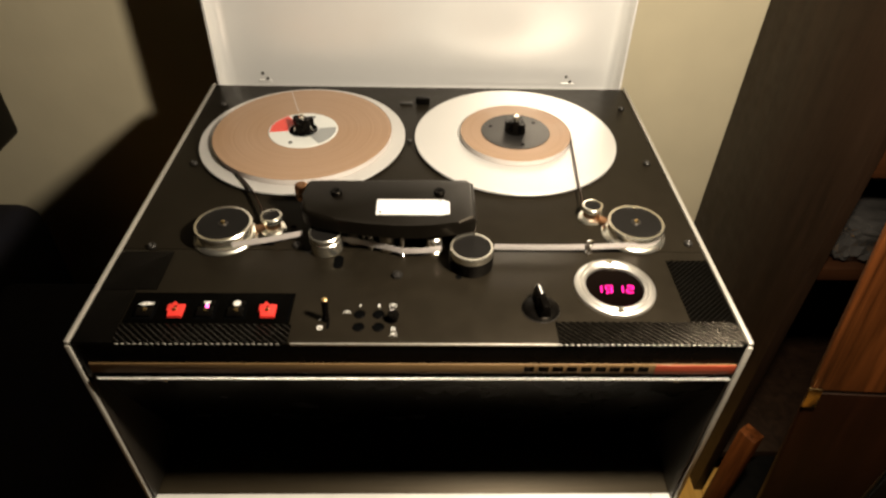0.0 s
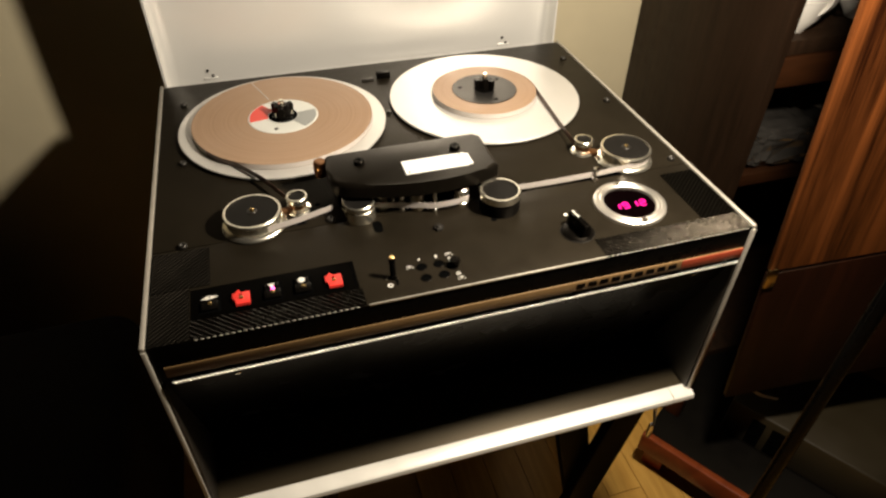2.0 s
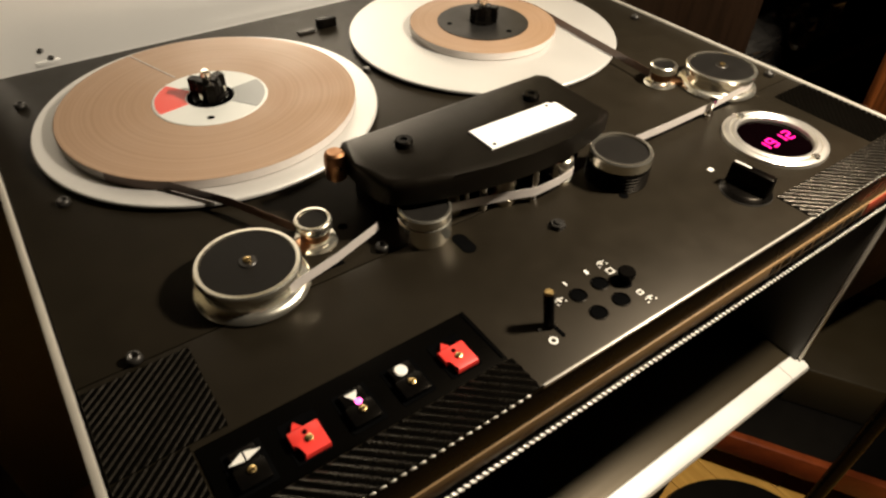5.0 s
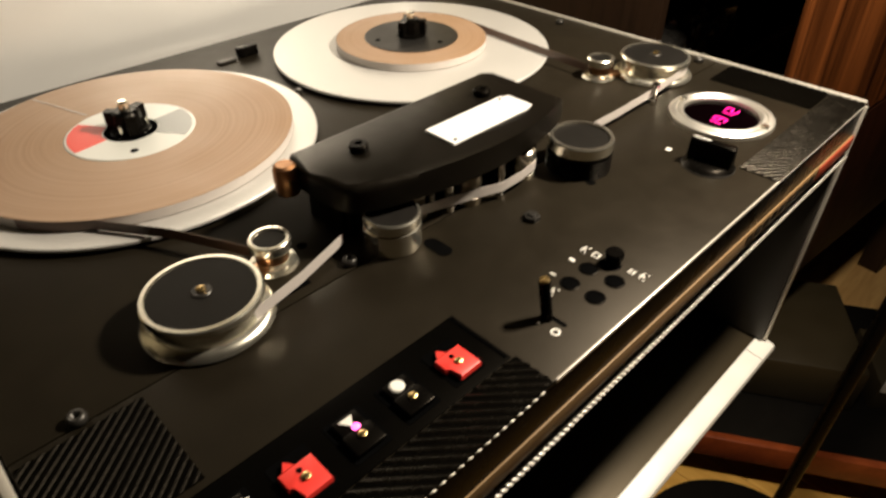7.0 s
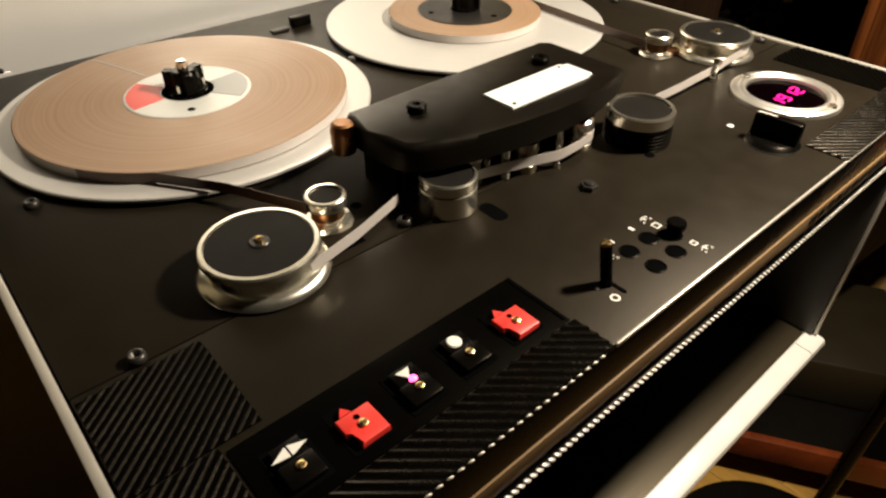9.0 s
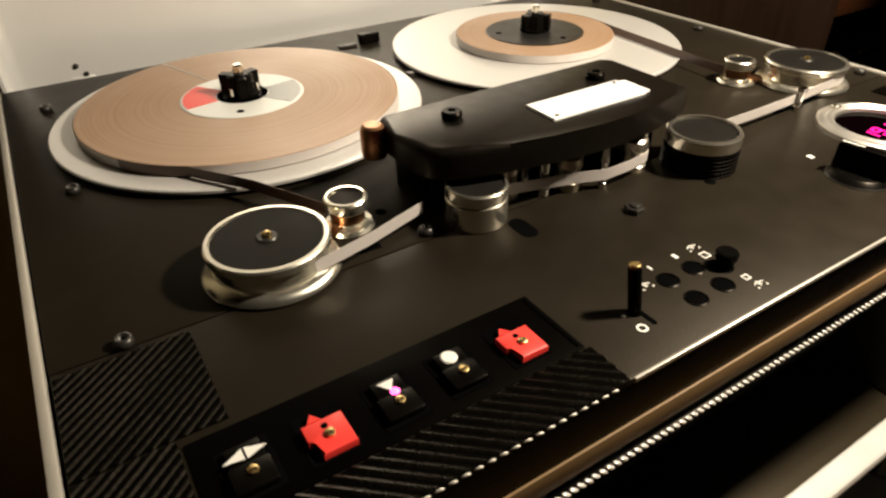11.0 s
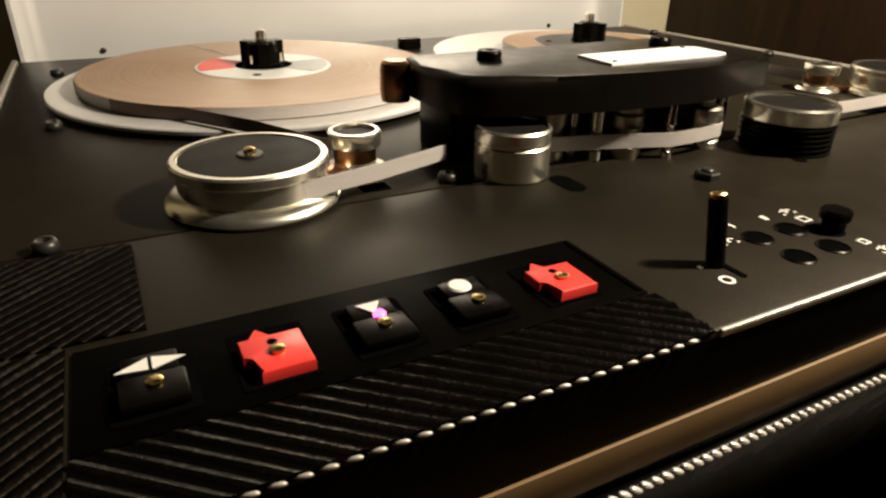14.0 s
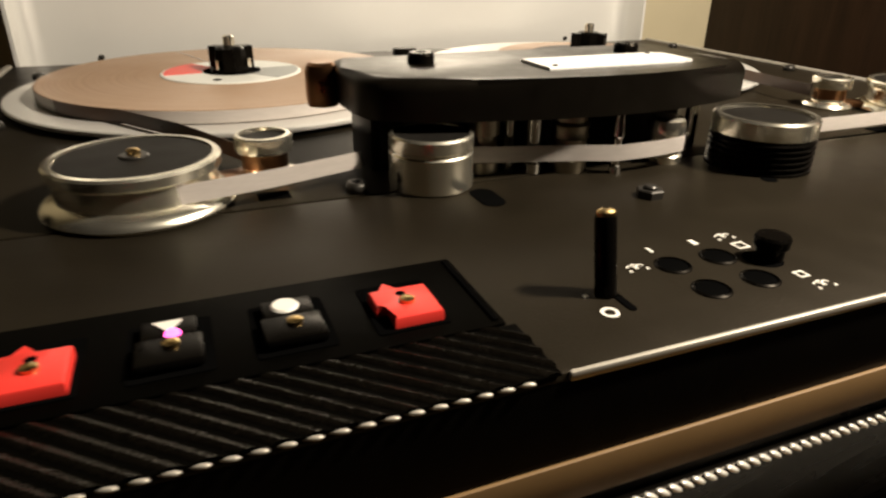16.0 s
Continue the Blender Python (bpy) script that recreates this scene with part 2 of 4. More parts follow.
def prism(outline, z0, z1, bevel=0.0, bm=None, seg=2, top_only=True):
    """A plate with that outline (x, y), its top edge rounded."""
    bm = bm or bmesh.new()
    lo = [bm.verts.new((x, y, z0)) for x, y in outline]
    hi = [bm.verts.new((x, y, z1)) for x, y in outline]
    bm.faces.new(list(reversed(lo)))
    top = bm.faces.new(hi)
    n = len(outline)
    for i in range(n):
        j = (i + 1) % n
        bm.faces.new((lo[i], lo[j], hi[j], hi[i]))
    if bevel:
        bmesh.ops.bevel(bm, geom=list(top.edges), offset=bevel, segments=seg, affect="EDGES", profile=0.5)
    return bm


def rounded(x0, y0, x1, y1, r, n=5):
    pts = []
    for cx, cy, a in ((x1 - r, y1 - r, 0), (x0 + r, y1 - r, 90), (x0 + r, y0 + r, 180), (x1 - r, y0 + r, 270)):
        for i in range(n + 1):
            t = radians(a + 90 * i / n)
            pts.append((cx + r * math.cos(t), cy + r * math.sin(t)))
    return pts


def ring(r0, r1, z0, z1, seg=64, at=(0, 0, 0), bm=None, edge=0.0008):
    return lathe([(r0, z0), (r1, z0), (r1, z1 - edge), (r1 - edge, z1), (r0 + edge, z1), (r0, z1 - edge), (r0, z0)], seg, bm, at)


def disc(r, z0, z1, seg=32, at=(0, 0, 0), bm=None, edge=0.0005):
    return lathe([(0, z0), (r, z0), (r, z1 - edge), (r - edge, z1), (0, z1)], seg, bm, at)


def ribbon(points, z0, z1, thick=0.00025):
    """A tape standing on edge along a line of (x, y)."""
    bm = bmesh.new()
    pts = [Vector((x, y, 0)) for x, y in points]
    rows = []
    for i, p in enumerate(pts):
        d = (pts[min(i + 1, len(pts) - 1)] - pts[max(i - 1, 0)]).normalized()
        n = Vector((-d.y, d.x, 0)) * thick / 2
        rows.append([bm.verts.new((*(p + n).xy, z0)), bm.verts.new((*(p + n).xy, z1)), bm.verts.new((*(p - n).xy, z1)), bm.verts.new((*(p - n).xy, z0))])
    for a, b in zip(rows, rows[1:]):
        for i in range(4):
            j = (i + 1) % 4
            bm.faces.new((a[i], a[j], b[j], b[i]))
    bm.faces.new(rows[0])
    bm.faces.new(list(reversed(rows[-1])))
    return bm


def arc(cx, cy, r, a0, a1, n=10):
    return [(cx + r * math.cos(radians(a0 + (a1 - a0) * i / n)), cy + r * math.sin(radians(a0 + (a1 - a0) * i / n))) for i in range(n + 1)]


def beam(p, q, w, d, bevel=0.001, side=(1, 0, 0)):
    """A straight bar from p to q, w wide along `side`, d deep."""
    p, q, s = Vector(p), Vector(q), Vector(side)
    u = (q - p).normalized()
    s = (s - u * s.dot(u)).normalized()
    t = u.cross(s)
    bm = bmesh.new()
    vs = [bm.verts.new(b + s * i * w / 2 + t * j * d / 2) for b in (p, q) for i, j in ((-1, -1), (1, -1), (1, 1), (-1, 1))]
    for f in ((3, 2, 1, 0), (4, 5, 6, 7), (0, 1, 5, 4), (1, 2, 6, 5), (2, 3, 7, 6), (3, 0, 4, 7)):
        bm.faces.new([vs[i] for i in f])
    if bevel:
        bmesh.ops.bevel(bm, geom=list(bm.edges), offset=bevel, segments=2, affect="EDGES", profile=0.5)
    return bm


# ---- the room ----
def setting(name, lo, hi, material, label, category):
    return tagged(part(name, box(lo, hi), material, smooth=False), label, category, kind="structure")


WALL_Y = 0.67
setting("floor", (-2.0, -2.6, -0.1), (2.4, WALL_Y, 0.0), M_FLOOR, "honey-coloured oak parquet floor", "floor")
setting("wall_back", (-2.0, WALL_Y, -0.1), (2.4, WALL_Y + 0.12, 2.6), M_WALL, "beige textured plaster wall behind the recorder", "wall")
# unseen side walls, front wall and ceiling, coloured dark to keep the room dim
setting("wall_left", (-2.12, -2.72, -0.1), (-2.0, WALL_Y + 0.12, 2.6), M_PLAIN_DIM, "unseen plaster side wall, darkened to cut bounced light", "wall")
setting("wall_right", (2.4, -2.72, -0.1), (2.52, WALL_Y + 0.12, 2.6), M_PLAIN_DIM, "unseen plaster side wall, darkened to cut bounced light", "wall")
setting("wall_front", (-2.0, -2.72, -0.1), (2.4, -2.6, 2.6), M_PLAIN_DIM, "unseen plaster wall behind the viewer, darkened to cut bounced light", "wall")
setting("ceiling", (-2.12, -2.72, 2.6), (2.52, WALL_Y + 0.12, 2.7), M_PLAIN_DIM, "unseen plaster ceiling, darkened to cut bounced light", "ceiling")

# ---- the tape recorder ----
DZ = 0.802
FRONT = 0.0
BACK = 0.46
rec = thing("tape_recorder", (0, 0.23, 0.545), "black studio reel-to-reel tape recorder with open aluminium lid", "tape recorder")


def rpart(name, bm, material, label="", parent=None, at=(0, 0, 0), smooth=True, turn=None):
    return part(name, bm, material, parent or rec, label, at, smooth, turn)


# case: two side panels with bright edges, tray, back
for s in (-1, 1):
    x0, x1 = sorted((s * 0.2775, s * 0.2815))
    sp = rpart("side_panel", box((x0, 0.002, 0.548), (x1, BACK + 0.004, DZ - 0.003), 0.0006), M_STEEL)
    xe0, xe1 = sorted((s * 0.2778, s * 0.2818))
    rpart("edge_strip", box((xe0, 0.0, DZ - 0.003), (xe1, BACK + 0.004, DZ + 0.0012), 0.0009), M_EDGE, "bright metal edge strip", sp)
    rpart("edge_strip", box((xe0, -0.0015, 0.5515), (xe1, 0.002, DZ - 0.003), 0.0007), M_EDGE, "bright metal edge strip", sp)
    xi0, xi1 = sorted((s * 0.2752, s * 0.2775))
    # the cheek's near-black colour stands for the shade it sits in
    rpart("inner_cheek", box((xi0, 0.002, 0.5518), (xi1, 0.12, 0.75), 0.0004), M_CHEEK_SHADE, "aluminium inner cheek with the bay's shade in its colour", sp)
rpart("back_panel", box((-0.2775, BACK, 0.548), (0.2775, BACK + 0.004, DZ - 0.004)), M_STEEL)

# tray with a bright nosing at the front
tray = rpart("tray", box((-0.2775, 0.0085, 0.5450), (0.2775, BACK, 0.5490), 0.0005), M_TRAY_SHADE, "brushed aluminium tray darkened for the bay's shade")
nose = bmesh.new()
prof = [(0.0085, 0.5475), (0.0085, 0.5492), (0.0070, 0.5500), (-0.0060, 0.5490), (-0.0090, 0.5472), (-0.0102, 0.5440), (-0.0102, 0.5415), (-0.0088, 0.5405), (-0.0080, 0.5440), (0.0085, 0.5440), (0.0085, 0.5475)]
rows = [[nose.verts.new((x, y, z)) for y, z in prof[:-1]] for x in (-0.2825, 0.2545)]
for a, b in zip(rows, rows[1:]):
    for i in range(len(a)):
        j = (i + 1) % len(a)
        nose.faces.new((a[i], a[j], b[j], b[i]))
nose.faces.new(rows[0])
nose.faces.new(list(reversed(rows[1])))
rpart("nosing", nose, M_ALU, "bright folded front nosing", tray)
capb = bmesh.new()
rows = [[capb.verts.new((x, y, z)) for y, z in prof[:-1]] for x in (0.2552, 0.2825)]
for a, b in zip(rows, rows[1:]):
    for i in range(len(a)):
        j = (i + 1) % len(a)
        capb.faces.new((a[i], a[j], b[j], b[i]))
capb.faces.new(rows[0])
capb.faces.new(list(reversed(rows[1])))
rpart("nosing_end", capb, M_ALU, "bright folded corner piece", tray)

# sloping front panel under the brand strip
fp = bmesh.new()
vs = [fp.verts.new(c) for c in ((-0.2745, 0.004, 0.757), (0.2745, 0.004, 0.757), (0.2745, 0.086, 0.5495), (-0.2745, 0.086, 0.5495))]
f = fp.faces.new(vs)
ex = bmesh.ops.extrude_face_region(fp, geom=[f])
bmesh.ops.translate(fp, verts=[v for v in ex["geom"] if isinstance(v, bmesh.types.BMVert)], vec=(0, 0.003, 0.0012))
front_panel = rpart("front_panel", fp, M_PANEL, "glossy black sloping front panel", smooth=False)
for x in (-0.218, 0.234):
    scr = disc(0.0028, 0, 0.0016, 16)
    rpart("screw", scr, M_NICKEL, "", front_panel, (x, 0.0075, 0.745), turn=(radians(112), 0, 0))

# front strip: dark fascia, bronze band, woven bead below
fascia = rpart("fascia", box((-0.2765, 0.0, 0.757), (0.2765, 0.010, DZ - 0.0005), 0.0016), M_BLACK, "black front fascia")
rpart("brand_band", box((-0.2700, -0.0012, 0.7655), (0.2745, 0.0, 0.7775), 0.0004), M_GOLD, "bronze coloured brand band", fascia)
rpart("red_field", box((0.2060, -0.0020, 0.7658), (0.2745, -0.0012, 0.7772), 0.0003), M_STRIPRED, "red field of the brand band", fascia)
for k in range(9):
    x = 0.094 + k * 0.0122
    rpart("brand_bar", box((x, -0.0016, 0.7685), (x + 0.0088, -0.0012, 0.7745)), M_BLACK, "dark bar of the brand mark", fascia, smooth=False)
rpart("bead_core", box((-0.2700, -0.0026, 0.7585), (0.2740, 0.0, 0.7612), 0.0008), M_BLACK, "", fascia)


def glint(name, radius, m, material):
    bm = bmesh.new()
    bmesh.ops.create_icosphere(bm, subdivisions=2, radius=radius, matrix=m)
    for f in bm.faces:
        f.smooth = True
    me = bpy.data.meshes.new(name)
    bm.to_mesh(me)
    bm.free()
    me.materials.append(material)
    return me


BEAD = glint("woven_bead", 0.0014, Matrix.Rotation(radians(30), 4, "Y") @ Matrix.Diagonal((2.0, 0.85, 0.62, 1)), M_BEADM)
for k in range(147):
    rpart("woven_bead", BEAD, None, "", fascia, (-0.265 + k * 0.00368, -0.0026, 0.7600))

# deck: front and rear plates with a seam
SEAM = 0.1175
deck = rpart("deck_plate", box((-0.2768, SEAM + 0.00015, DZ - 0.004), (0.2768, BACK, DZ), 0.0005), M_DECK, "matt black painted deck plate")
deck_front = rpart("deck_front_plate", box((-0.2768, 0.0, DZ - 0.004), (0.2768, SEAM - 0.00015, DZ), 0.0014), M_DECK, "matt black painted control plate")
# worn bright front edge of the bare plate
rpart("front_edge", box((-0.1000, -0.0008, DZ - 0.0022), (0.1200, 0.0006, DZ + 0.0003), 0.0006), M_EDGE, "rubbed bright front edge", deck_front)


def ribs(x0, y0, x1, y1, angle, pitch, z):
    """Raised diagonal ribs of a twill weave, cut to a rectangle."""
    bm = bmesh.new()
    d = Vector((math.cos(radians(angle)), math.sin(radians(angle))))
    n = Vector((-d.y, d.x))
    corners = [Vector(c) for c in ((x0, y0), (x1, y0), (x1, y1), (x0, y1))]
    lo, hi = min(c.dot(n) for c in corners), max(c.dot(n) for c in corners)
    prof = ((-0.40, 0.0), (-0.28, 0.00050), (-0.08, 0.00075), (0.12, 0.00050), (0.30, 0.0))
    for k in range(int((hi - lo) / pitch) + 2):
        rows = []
        for off, h in prof:
            w = lo + (k + off) * pitch
            t0, t1 = -9.0, 9.0
            for c, dc, a0, a1 in ((n.x * w, d.x, x0, x1), (n.y * w, d.y, y0, y1)):
                u, v = sorted(((a0 - c) / dc, (a1 - c) / dc))
                t0, t1 = max(t0, u), min(t1, v)
            if t1 - t0 < 0.0004:
                rows = []
                break
            p, q = n * w + d * t0, n * w + d * t1
            rows.append((bm.verts.new((p.x, p.y, z + h)), bm.verts.new((q.x, q.y, z + h))))
        for (a0, a1), (b0, b1) in zip(rows, rows[1:]):
            bm.faces.new((a0, a1, b1, b0))
    return bm


def film(x0, y0, x1, y1, material, angle=-41, pitch=0.0040):
    base = rpart("woven_film", box((x0, y0, DZ), (x1, y1, DZ + 0.0004)), M_KEYTRAY, "black woven-pattern film", deck_front, smooth=False)
    rpart("woven_ribs", ribs(x0, y0, x1, y1, angle, pitch, DZ + 0.0004), material, "raised diagonal weave ribs", base)


film(-0.2760, 0.0615, -0.2270, 0.1130, M_RIBD, 41, 0.0034)
film(-0.2760, -0.0005, -0.2445, 0.0605, M_RIBD, 41, 0.0034)
film(-0.2435, -0.0005, -0.1020, 0.0205, M_RIB)
film(0.1205, -0.0005, 0.2760, 0.0245, M_RIB)
film(0.2370, 0.0255, 0.2760, 0.1040, M_RIBD, 41, 0.0034)


RIM = glint("woven_rim", 0.0010, Matrix.Rotation(radians(-20), 4, "Z") @ Matrix.Diagonal((2.2, 0.75, 0.6, 1)), M_EDGE)


def bead_run(x0, x1):
    for k in range(int((x1 - x0) / 0.0048)):
        rpart("woven_rim", RIM, None, "", deck_front, (x0 + k * 0.0048, -0.0003, DZ - 0.0002))


bead_run(-0.240, -0.101)
bead_run(0.121, 0.276)


def screw_mesh(r, h):
    bm = lathe([(0, 0), (r, 0), (r, h * 0.55), (r * 0.8, h), (r * 0.45, h), (r * 0.42, h * 0.55), (0, h * 0.55)], 20)
    me = bpy.data.meshes.new("screw")
    for f in bm.faces:
        f.smooth = True
    bmesh.ops.recalc_face_normals(bm, faces=bm.faces)
    bm.to_mesh(me)
    bm.free()
    me.materials.append(M_STEEL_SCREW)
    return me


M_STEEL_SCREW = mat("dark_screw_steel", (0.035, 0.032, 0.028), 0.38, 0.5, var=0.2, scale=120)
SCREW = screw_mesh(0.0040, 0.0038)
for x, y in ((-0.252, 0.403), (-0.251, 0.264), (-0.250, 0.1195), (0.262, 0.403), (0.262, 0.272), (0.266, 0.1285)):
    rpart("deck_screw", SCREW, None, "", deck, (x, y, DZ))
rpart("deck_screw", SCREW, None, "", deck_front, (-0.113, 0.122, DZ))
rpart("lock_nut", disc(0.0050, 0, 0.0030, 6), M_STEEL_SCREW, "", deck_front, (-0.016, 0.0815, DZ))
rpart("lock_nut_pin", disc(0.0026, 0.003, 0.0042, 16), M_STEEL_SCREW, "", deck_front, (-0.016, 0.0815, DZ))
# small openings in the deck
rpart("square_hole", box((-0.147, 0.1235, DZ), (-0.136, 0.1315, DZ + 0.0003)), M_PIT, "", deck)
rpart("slot", prism(rounded(-0.0045, -0.009, 0.0045, 0.009, 0.0044), 0, 0.0003), M_PIT, "", deck_front, (-0.0715, 0.1000, DZ))
rpart("deck_hole", disc(0.0032, 0, 0.0003, 20), M_PIT, "", deck_front, (0.0400, 0.0805, DZ))
rpart("deck_hole", disc(0.0030, 0, 0.0003, 20), M_PIT, "", deck, (-0.122, 0.152, DZ))
stop = rpart("reel_stop", box((-0.0055, 0.4095, DZ), (0.0125, 0.4175, DZ + 0.0085), 0.001), M_BLACK, "", deck)
rpart("reel_stop_flap", box((-0.0260, 0.4085, DZ), (-0.0100, 0.4145, DZ + 0.0022), 0.0006), M_STEEL_SCREW, "", deck)
rpart("stop_pin", disc(0.003, 0, 0.004, 16), M_STEEL_SCREW, "", deck, (-0.011, 0.315, DZ))

# lid, leaning slightly back: pan with rounded inner bends
LEAN_BACK = radians(1.5)
lid_base = Vector((0, 0.4655, DZ - 0.030))


def lid_mesh():
    bm = bmesh.new()
    W, D, HT, R = 0.2735, 0.034, 0.47, 0.014
    sect = [(-W - 0.0025, 0.0), (-W, 0.0)]
    sect += [(-W + R - R * math.cos(radians(a)), D - R + R * math.sin(radians(a))) for a in (0, 22, 45, 68, 90)]
    full = sect + [(-x, y) for x, y in reversed(sect)]
    outer = [(W + 0.0025, D + 0.0025), (-W - 0.0025, D + 0.0025)]
    ring_pts = full + outer
    lo = [bm.verts.new((x, y, 0.0)) for x, y in ring_pts]
    hi = [bm.verts.new((x, y, HT)) for x, y in ring_pts]
    m = len(ring_pts)
    for i in range(m):
        j = (i + 1) % m
        bm.faces.new((lo[i], lo[j], hi[j], hi[i]))
    bm.faces.new(lo)
    bm.faces.new(list(reversed(hi)))
    return bm


lid = rpart("lid", lid_mesh(), M_LID, "satin aluminium lid standing open", at=lid_base, turn=(-LEAN_BACK, 0, 0))


def lid_part(name, bm, material, label=""):
    return part(name, bm, material, lid, label, at=lid_base)


# bottom flange of the lid: bend that rolls up into the back sheet
bm = bmesh.new()
R, D = 0.016, 0.034
prof = [(0.0, -0.001), (D - R, -0.001)] + [(D - R + R * math.sin(radians(a)), R - R * math.cos(radians(a))) for a in (15, 30, 45, 60, 75, 90)] + [(D + 0.001, 0.034), (D + 0.001, -0.003), (0.0, -0.003)]
rows = [[bm.verts.new((x, y, z)) for y, z in prof] for x in (-0.2725, 0.2725)]
for i in range(len(prof)):
    j = (i + 1) % len(prof)
    bm.faces.new((rows[0][i], rows[0][j], rows[1][j], rows[1][i]))
bm.faces.new(rows[0])
bm.faces.new(list(reversed(rows[1])))
lid_part("bottom_flange", bm, M_LID)
bm = bmesh.new()
lid_part("hinge_strip", box((-0.265, 0.001, 0.004), (0.265, 0.020, 0.0160), 0.0012), M_BLACK, "black hinge strip")
for x in (-0.222, 0.206):
    bm = box((x - 0.007, 0.0325, 0.0165), (x + 0.012, 0.0345, 0.0205), 0.0006)
    lid_part("hinge", bm, M_LID, "small bright hinge leaf")
    for dx, dz in ((0.0, 0.0300), (0.006, 0.0225)):
        bm = bmesh.new()
        bmesh.ops.create_uvsphere(bm, u_segments=12, v_segments=8, radius=0.0022, matrix=Matrix.Translation((x + dx, 0.0332, dz)))
        lid_part("rivet", bm, M_STEEL_SCREW)

# ---- reel platters and clamps ----
HUBS = ((-0.1366, 0.3215), (0.1148, 0.3235))
for hx, hy in HUBS:
    pl = rpart("reel_platter", lathe([(0, 0), (0.119, 0), (0.1200, 0.0008), (0.1200, 0.0022), (0.1192, 0.0028), (0, 0.0028)], 128), M_PLATTER, "white lacquered reel platter", at=(hx, hy, DZ + 0.0022))
    rpart("platter_boss", disc(0.03, 0, 0.0022, 32), M_STEEL, "", pl, (hx, hy, DZ))


def clamp(hx, hy, z, turn):
    bm = lathe([(0.0125, 0), (0.0125, 0.002), (0.0095, 0.003), (0.0088, 0.013), (0.0070, 0.0145), (0, 0.0145)], 10)
    for k in range(3):
        a = radians(120 * k)
        m = Matrix.Rotation(a, 4, "Z") @ Matrix.Translation((0.0085, 0, 0.0075))
        r = bmesh.ops.create_cube(bm, size=1, matrix=m @ Matrix.Diagonal((0.009, 0.0062, 0.013, 1)))
    cl = rpart("reel_clamp", bm, M_BLACK, "black three-winged reel clamp", at=(hx, hy, z), turn=(0, 0, radians(turn)))
    rpart("spindle_tip", disc(0.0034, 0.0140, 0.0205, 20, edge=0.001), M_NICKEL, "bright steel spindle tip", cl, (hx, hy, z))
    for k in range(3):
        a = radians(60 + turn + 120 * k)
        rpart("clamp_pin", disc(0.0012, 0.001, 0.0075, 10), M_NICKEL, "", cl, (hx + 0.0105 * math.cos(a), hy + 0.0105 * math.sin(a), z))


TAPE0, TAPE1 = DZ + 0.0054, DZ + 0.0117
clamp(*HUBS[0], TAPE1 + 0.0006, 20)
clamp(*HUBS[1], TAPE1 + 0.0006, 65)

# ---- tape pancakes, lying on the platters ----
PLAT = DZ + 0.0050


def pancake(hx, hy, radius, hub_r, hub_mat, label):
    t = thing("tape_pancake", (hx, hy, PLAT), label, "tape reel", "tape pancakes")
    part("wound_tape", lathe([(hub_r - 0.001, TAPE0), (radius - 0.0003, TAPE0), (radius, TAPE0 + 0.0003), (radius, TAPE1 - 0.0003), (radius - 0.0004, TAPE1), (hub_r - 0.001, TAPE1)], 128, at=(0, 0, 0)), M_PACK, t, "brown wound magnetic tape", at=(hx, hy, 0))
    part("outer_turn", lathe([(radius + 0.0002, TAPE0 + 0.0002), (radius + 0.0002, TAPE1 - 0.0002)], 128), M_TAPE, t, "pale outer turn of tape", at=(hx, hy, 0))
    hub = part("hub", lathe([(0.0105, PLAT), (hub_r - 0.0008, PLAT), (hub_r, PLAT + 0.0005), (hub_r, TAPE1 + 0.0002), (hub_r - 0.0008, TAPE1 + 0.0007), (0.0105, TAPE1 + 0.0007), (0.0105, PLAT)], 64), hub_mat, t, "", at=(hx, hy, 0))
    return t, hub


def sector(r0, r1, a0, a1, z0, z1):
    return prism(arc(0, 0, r1, a0, a1, 16) + list(reversed(arc(0, 0, r0, a0, a1, 16))), z0, z1)


left_pack, left_hub = pancake(*HUBS[0], 0.1040, 0.0405, M_HUBL, "large brown tape pancake on a grey hub")
right_pack, right_hub = pancake(*HUBS[1], 0.0655, 0.0410, M_HUBR, "small brown tape pancake on a black hub")
HT = TAPE1 + 0.0007
part("red_sector", sector(0.0175, 0.0385, 125, 190, HT, HT + 0.0003), M_RED, left_hub, "red printed sector", at=(*HUBS[0], 0))
part("grey_sector", sector(0.0175, 0.0385, 305, 370, HT, HT + 0.0003), M_HUBS, left_hub, "grey printed sector", at=(*HUBS[0], 0))
for hub, (hx, hy), angles in ((left_hub, HUBS[0], (75, 250)), (right_hub, HUBS[1], (40, 160, 280))):
    for a in angles:
        part("hub_hole", disc(0.0026, 0, 0.0003, 16), M_PIT, hub, "", at=(hx + 0.031 * math.cos(radians(a)), hy + 0.031 * math.sin(radians(a)), HT))
part("hub_opening", ring(0.0125, 0.0168, 0, 0.0003, 40, edge=0.0001), M_PIT, left_hub, "", at=(*HUBS[0], HT))
# leader mark: one pale turn's end across the windings
part("leader_mark", beam((-0.012, 0.043, 0), (-0.030, 0.098, 0), 0.0009, 0.0002, 0), M_TAPE, left_pack, "pale radial splice line", at=(*HUBS[0], TAPE1 + 0.0002))


